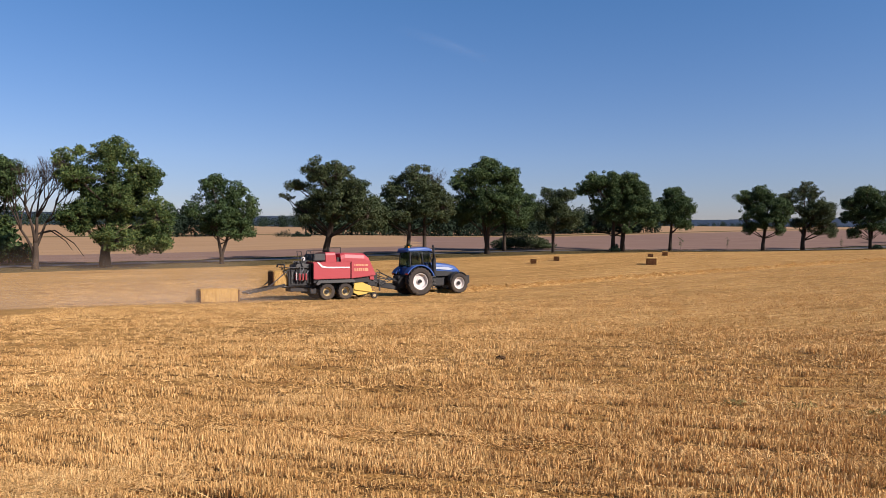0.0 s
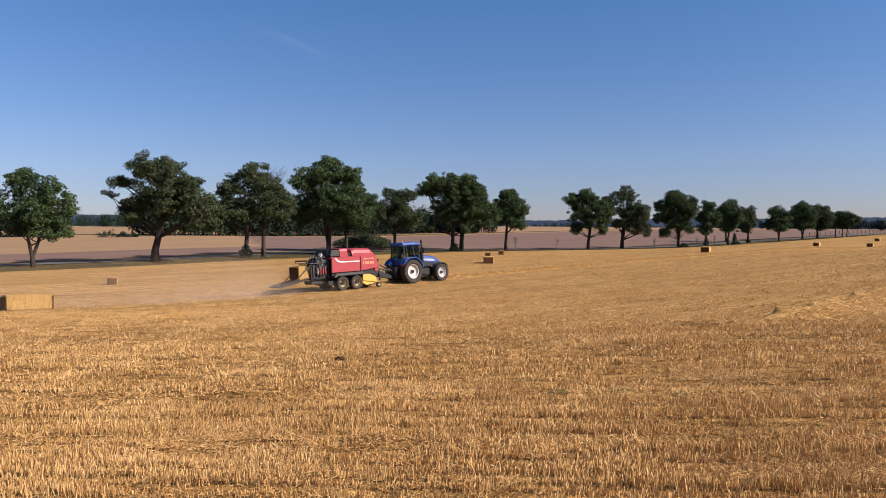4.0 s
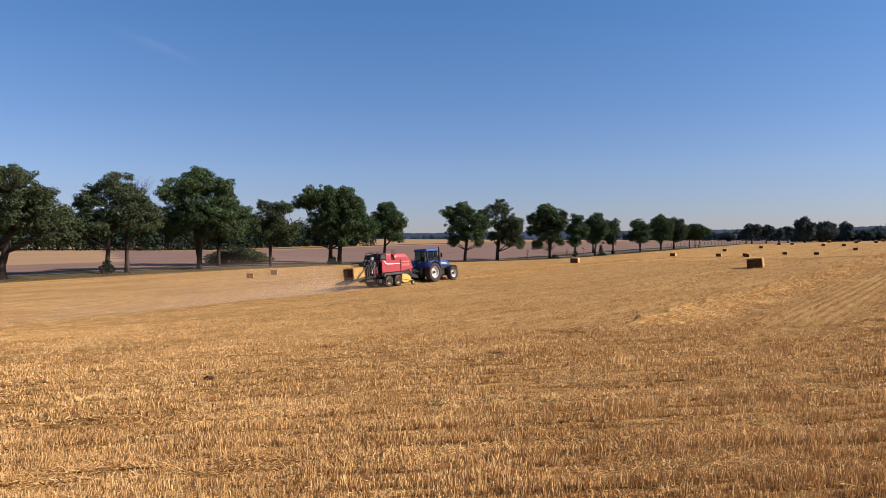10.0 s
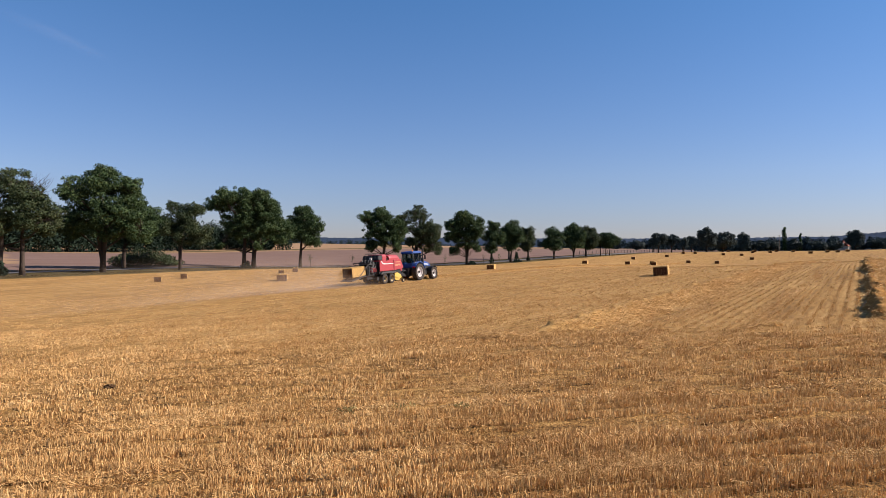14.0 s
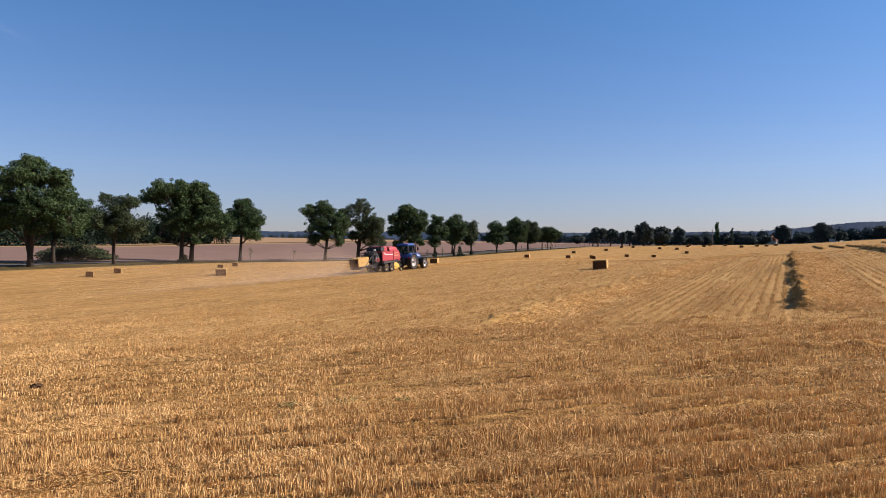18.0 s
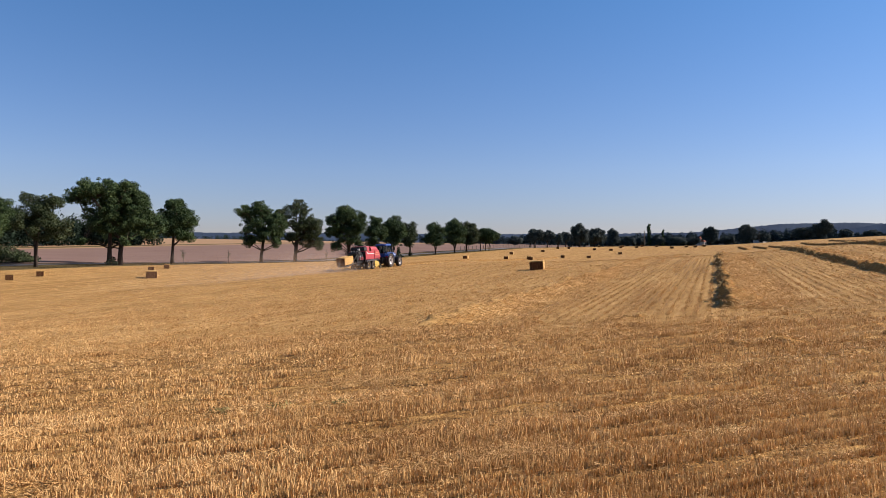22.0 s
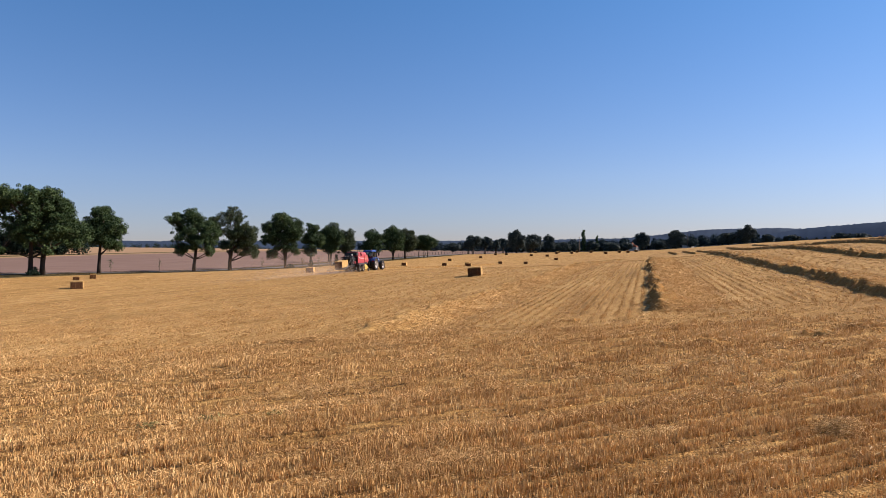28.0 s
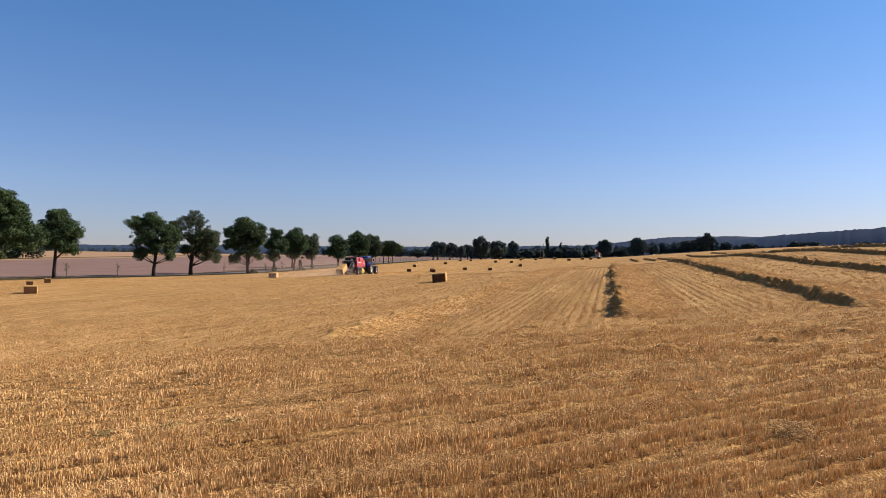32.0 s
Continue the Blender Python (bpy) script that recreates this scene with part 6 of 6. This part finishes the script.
    for k in range(6):
        part("knotter", join(box(-2.2, -1.75, -0.56 + k * 0.2, -0.48 + k * 0.2, 2.18, 2.42, 0.02), tube([(-1.9, -0.52 + k * 0.2, 2.3), (-1.55, -0.52 + k * 0.2, 2.45)], 0.02, 5)), STEEL if k % 2 else BLACK, b)
    part("rear_platform", box(-3.0, -1.5, -0.85, 0.85, 1.98, 2.03, 0.01), GREY, b)
    part("rear_bar", tube([(-3.15, -0.75, 2.05), (-3.15, -0.7, 2.2), (-3.15, 0.7, 2.2), (-3.15, 0.75, 2.05)], 0.05, 6), BLACK, b)
    part("twine_fan", lathe([(-0.1, 0.05), (-0.1, 0.12), (0.1, 0.12), (0.1, 0.05)], 14), CREAM, b, "pale round fan housing").matrix_basis = pose(-1.9, -0.45, 2.55)
    for x in (-1.95, -1.35):
        part("ladder_hoop", tube([(x, -0.7, 2.1), (x - 0.15, -0.7, 3.0), (x - 0.15, 0.1, 3.02), (x, 0.1, 2.1)], 0.022, 6), BLACK, b)
    part("guard_rail", tube([(-1.3, -0.6, 2.86), (-1.3, -0.6, 3.08), (-0.2, -0.6, 3.1), (-0.2, 0.6, 3.1), (-1.3, 0.6, 3.08)], 0.02, 6), BLACK, b)
    part("top_rail", tube([(-0.35, -0.7, 2.95), (-0.35, -0.7, 3.22), (0.45, -0.7, 3.24), (0.45, -0.7, 2.9)], 0.02, 6), BLACK, b)
    rng = np.random.default_rng(77)
    for k in range(14):
        s = -1 if k % 3 else 1
        a = Vector((rng.uniform(-2.9, -1.6), s * rng.uniform(0.6, 1.0), rng.uniform(0.8, 1.5)))
        c = a + Vector((rng.uniform(-0.5, 0.6), s * rng.uniform(-0.1, 0.15), rng.uniform(0.3, 1.0)))
        part("hose", tube([a, (a + c) / 2 + Vector((rng.normal(0, 0.12), s * 0.1, rng.normal(0, 0.1))), c], rng.uniform(0.015, 0.04), 5), (BLACK, GREY, STEEL, BLACK)[k % 4], b)
    for k in range(5):
        x = -2.75 + k * 0.25
        part("tensioner", box(x, x + 0.1, -0.82, -0.74, 1.05 + 0.12 * (k % 2), 1.75 + 0.1 * (k % 3), 0.015), (GREY, BLACK)[k % 2], b)
    part("chute_floor", box(-3.15, -1.5, -0.6, 0.6, 0.86, 0.9, 0.01), STEEL, b)
    for k in range(7):
        x = -3.3 - k * 0.3
        z = 0.9 - (k + 0.6) * 0.058
        part("chute_roller", tube([(x, -0.63, z), (x, 0.63, z)], 0.045, 8), STEEL, b)
    part("chute_tail", tube([(-5.28, -0.68, 0.55), (-5.28, 0.68, 0.55)], 0.06, 8), STEEL, b)
    part("under_frame", join(box(-2.7, -1.2, -0.5, 0.5, 0.55, 0.85, 0.03), box(-1.6, -1.2, -0.9, 0.9, 0.4, 0.75, 0.03)), BLACK, b)
    # pick-up
    part("pickup_drum", lathe([(-1.0, 0.1), (-1.0, 0.30), (1.0, 0.30), (1.0, 0.1)], 18), BLACK, b).matrix_basis = pose(1.85, 0, 0.48)
    for k in range(9):
        part("tine", tube([(2.12, -0.96 + k * 0.24, 0.56), (2.26, -0.96 + k * 0.24, 0.50), (2.32, -0.96 + k * 0.24, 0.38)], 0.012, 4), STEEL, b)
    for s in (-1, 1):
        part("pickup_guard", plate([(1.12, 0.42), (1.2, 1.02), (1.75, 1.05), (2.3, 0.82), (2.42, 0.55), (2.0, 0.3), (1.45, 0.24)], s * 1.06, s * 1.14, 0.02), YELLOW, b, "yellow pick-up guard")
        part("pickup_arm", tube([(1.2, s * 1.18, 0.62), (2.55, s * 1.18, 0.42), (2.62, s * 1.18, 0.3)], 0.035, 6), YELLOW, b)
        part("gauge_wheel", lathe([(-0.07, 0.05), (-0.08, 0.18), (-0.05, 0.21), (0.05, 0.21), (0.08, 0.18), (0.07, 0.05)], 18), TYRE, b, "small black gauge wheel").matrix_basis = pose(2.5, s * 1.22, 0.215)
        part("gauge_hub", lathe([(-0.085, 0.02), (-0.085, 0.09), (0.085, 0.09), (0.085, 0.02)], 12), OCHRE, b).matrix_basis = pose(2.5, s * 1.22, 0.215)
    part("pickup_roof", box(1.1, 1.9, -1.05, 1.05, 0.95, 1.02, 0.02), BLACK, b)
    # drawbar and drive
    part("drawbar", join(plate([(2.4, 0.85), (2.4, 1.3), (3.2, 1.15), (4.5, 0.72), (4.7, 0.55), (4.4, 0.5), (3.0, 0.75)], -0.22, 0.22, 0.02), box(4.5, 4.75, -0.12, 0.12, 0.48, 0.62, 0.02)), BLACK, b)
    part("flywheel", lathe([(-0.1, 0.06), (-0.1, 0.38), (0.1, 0.38), (0.1, 0.06)], 20), BLACK, b).matrix_basis = pose(2.95, 0, 1.35, 0, 0, 90)
    part("drive_shaft", tube([(2.9, 0, 1.3), (3.9, 0, 0.95)], 0.08, 10), BLACK, b)
    part("stand_leg", tube([(3.3, -0.32, 0.45), (3.3, -0.32, 1.25)], 0.06, 8), GREY, b)
    part("gearbox", box(2.55, 3.15, -0.4, 0.4, 0.95, 1.6, 0.06), BLACK, b)
    part("hose_stand", tube([(3.5, 0.25, 0.9), (3.55, 0.25, 1.75), (3.3, 0.1, 1.85)], 0.03, 6), BLACK, b)
    for k in range(5):
        y = -0.45 + k * 0.2
        part("hose", tube([(2.7, y, 1.2 + 0.1 * k), (3.3, y * 1.2, 0.85 + 0.16 * k), (4.1, y * 0.8, 1.15 + 0.08 * (k % 3)), (4.9, y * 0.5, 1.0 + 0.06 * k)], 0.028, 5), BLACK, b)
    for k in range(3):
        part("hose", tube([(2.6, -0.2 + k * 0.15, 1.5), (3.4, -0.2 + k * 0.15, 1.65), (4.3, -0.15 + k * 0.12, 1.25), (5.0, -0.1 + k * 0.1, 1.15)], 0.018, 5), BLACK, b)
    wheels = [wheel(b, x, s * 0.98, BALER_R, 0.27, 0.46, OCHRE, 16, "wheel") for x in (-0.6, 0.6) for s in (-1, 1)]
    return b, wheels


HITCH, TRACK_W = 5.9, 42.0
TRACTOR_U = ((0, 21.9), (1, 25.2), (2, 28.5), (3, 31.7), (4.5, 36.4), (6, 41.0), (7, 44.0), (8, 46.8), (9, 49.6), (10, 52.4), (11, 55.3), (12, 58.3), (13, 61.2), (14, 64.2), (15.5, 68.5), (17, 72.8), (18, 75.6), (19, 78.4), (20, 81.1), (21, 83.8), (22, 86.5), (23, 89.2), (24, 91.8), (25, 94.4), (26.5, 98.9), (28, 103.8), (29, 107.5), (30, 111.2), (31, 114.8), (32, 118.4))


def travelled(t):
    return float(np.interp(t, [r[0] for r in TRACTOR_U], [r[1] for r in TRACTOR_U]))


tractor, tractor_wheels = build_tractor(on_field(travelled(0), TRACK_W))
baler, baler_wheels = build_baler(on_field(travelled(0) - HITCH, TRACK_W))
pressed = bale(9, on_field(travelled(0) - HITCH, TRACK_W), "freshly pressed straw bale sliding out on the baler's chute", "bale on the chute", 0.95)


# ---- the swath ahead of the tractor, in lengths that the pick-up gathers in ----
SWATH_U = np.arange(22.5, 124.0, 1.5)
gathered = []
for k, u0 in enumerate(SWATH_U):
    rng = np.random.default_rng(400 + k)
    v, f, core = swath_mesh(rng, u0, u0 + 1.56, TRACK_W, 1.7, 0.36, straw=800, rough=0.36, thick=0.011)
    foot = on_field(u0 + 0.75, TRACK_W)
    inv = np.array(foot.inverted())
    v = v @ inv[:3, :3].T + inv[:3, 3]
    ob = swath_piece("straw_heap", v, f, core)
    ob.matrix_world = foot
    tagged(ob, "heap of loose straw in the swath ahead of the tractor", "straw", "straw gathered by the baler", kind="stuff")
    gathered.append((ob, u0 + 0.75))
swath(210, 124.0, 200, TRACK_W, 1.7, 0.34, 9000, SWATH_LABEL)


# ---- dust that trails behind the baler ----
def dust_material():
    m = bpy.data.materials.new("chaff_dust")
    m.use_nodes = True
    nodes, links = m.node_tree.nodes, m.node_tree.links
    nodes.remove(nodes["Principled BSDF"])
    out = nodes["Material Output"]
    coord, noise_node = nodes.new("ShaderNodeTexCoord"), nodes.new("ShaderNodeTexNoise")
    noise_node.inputs["Scale"].default_value, noise_node.inputs["Detail"].default_value = 0.35, 4
    links.new(coord.outputs["Object"], noise_node.inputs["Vector"])
    split = nodes.new("ShaderNodeSeparateXYZ")
    links.new(coord.outputs["Generated"], split.inputs[0])

    def curve(value, *points):
        ramp = nodes.new("ShaderNodeValToRGB")
        el = ramp.color_ramp.elements
        while len(el) < len(points):
            el.new(0.5)
        for e, (at, v) in zip(el, points):
            e.position, e.color = at, (v, v, v, 1)
        ramp.color_ramp.interpolation = "EASE"
        links.new(value, ramp.inputs[0])
        return ramp.outputs[0]

    def times_(a, b):
        n = nodes.new("ShaderNodeMath")
        n.operation = "MULTIPLY"
        links.new(a, n.inputs[0])
        links.new(b, n.inputs[1])
        return n.outputs[0]

    density = times_(curve(split.outputs["X"], (0.0, 0.0), (0.35, 0.075), (0.85, 0.22), (1.0, 0.05)), curve(split.outputs["Z"], (0.0, 1.0), (0.3, 0.7), (1.0, 0.0)))
    density = times_(density, curve(noise_node.outputs["Fac"], (0.2, 0.4), (0.75, 1.0)))
    clear, grain, mix = nodes.new("ShaderNodeBsdfTransparent"), nodes.new("ShaderNodeBsdfDiffuse"), nodes.new("ShaderNodeMixShader")
    grain.inputs["Color"].default_value = (0.36, 0.265, 0.195, 1)
    links.new(density, mix.inputs[0])
    links.new(clear.outputs[0], mix.inputs[1])
    links.new(grain.outputs[0], mix.inputs[2])
    links.new(mix.outputs[0], out.inputs["Surface"])
    return m


DUST = dust_material()
dust = empty("dust_cloud", on_field(travelled(0) - HITCH, TRACK_W), "thin brown dust trailing low behind the baler", "dust")
for k in range(4):
    rng = np.random.default_rng(600 + k)
    xs, zs = np.linspace(-34 - 4 * k, -1.2, 40), np.linspace(0, 1.5 + 0.75 * k, 9)
    xx, zz = np.meshgrid(xs, zs, indexing="ij")
    yy = -1.3 + 0.9 * k + 0.5 * np.sin(xx * 0.3 + k * 2) * (1 + np.abs(xx) * 0.03) + 0.25 * np.sin(zz * 1.3 + k)
    grow = 0.35 + 0.65 * np.clip(-xx / 9, 0, 1)
    verts = np.stack((xx.ravel(), yy.ravel(), (zz * grow).ravel() + 0.05), -1)
    i, j = np.meshgrid(np.arange(39), np.arange(8), indexing="ij")
    a = (i * 9 + j).ravel()
    ob = new("dust_veil", mesh_of("dust_veil", verts, np.stack((a, a + 9, a + 10, a + 1), -1), DUST, smooth=True))
    ob.parent = dust


def motions():
    times = [0.5 * k for k in range(65)]

    def at(t, back=0.0):
        return on_field(travelled(t) - back, TRACK_W)

    walk(tractor, [(t, at(t)) for t in times])
    walk(baler, [(t, at(t, HITCH)) for t in times])
    walk(dust, [(t, at(t, HITCH)) for t in times])
    # the bale creeps out of the chamber, then tips off the chute
    slide = ((0, -2.66, 0.93, -1.5), (6, -2.68, 0.93, -1.5), (9, -3.05, 0.93, -1.5), (13, -3.9, 0.88, -3), (17, -4.25, 0.83, -5), (20, -4.6, 0.78, -6), (28, -4.62, 0.78, -6), (30, -4.7, 0.74, -9), (31, -4.85, 0.66, -16), (32, -5.1, 0.56, -25))
    cols = list(zip(*slide))
    walk(pressed, [(t, at(t, HITCH) @ pose(np.interp(t, cols[0], cols[1]), 0, np.interp(t, cols[0], cols[2]), 0, np.interp(t, cols[0], cols[3]), 0)) for t in times])
    for wheels, step in ((tractor_wheels, 0.25), (baler_wheels, 0.125)):
        for ob in wheels:
            r = ob.location.z
            base = ob.matrix_basis.copy()
            n = int(round(32 / step))
            walk(ob, [(k * step, base @ pose(0, 0, 0, 0, math.degrees((travelled(k * step) - travelled(0)) / r), 0)) for k in range(n + 1)])
    # each heap lies still until the pick-up reaches it, then goes with the machine inside the chamber
    ts = np.linspace(0, 32, 641)
    where = np.array([travelled(t) - HITCH + 1.85 for t in ts])
    for ob, u in gathered:
        if u > where[-1]:
            continue
        t0 = float(np.interp(u, where, ts))
        rest = ob.matrix_basis.copy()
        inside = pose(0.6, 0, 1.15)
        rows = [(0, rest)]
        if t0 > 0.1:
            rows.append((max(0.05, t0 - 0.12), rest))
        t1 = max(t0, 0.1) + 0.25
        if t1 > 31.9:
            walk(ob, [(0, rest), (32, rest)])
            continue
        rows += [(t, at(t, HITCH) @ inside) for t in (t1, *[q for q in times if q > t1 + 0.2])]
        walk(ob, rows)


motions()
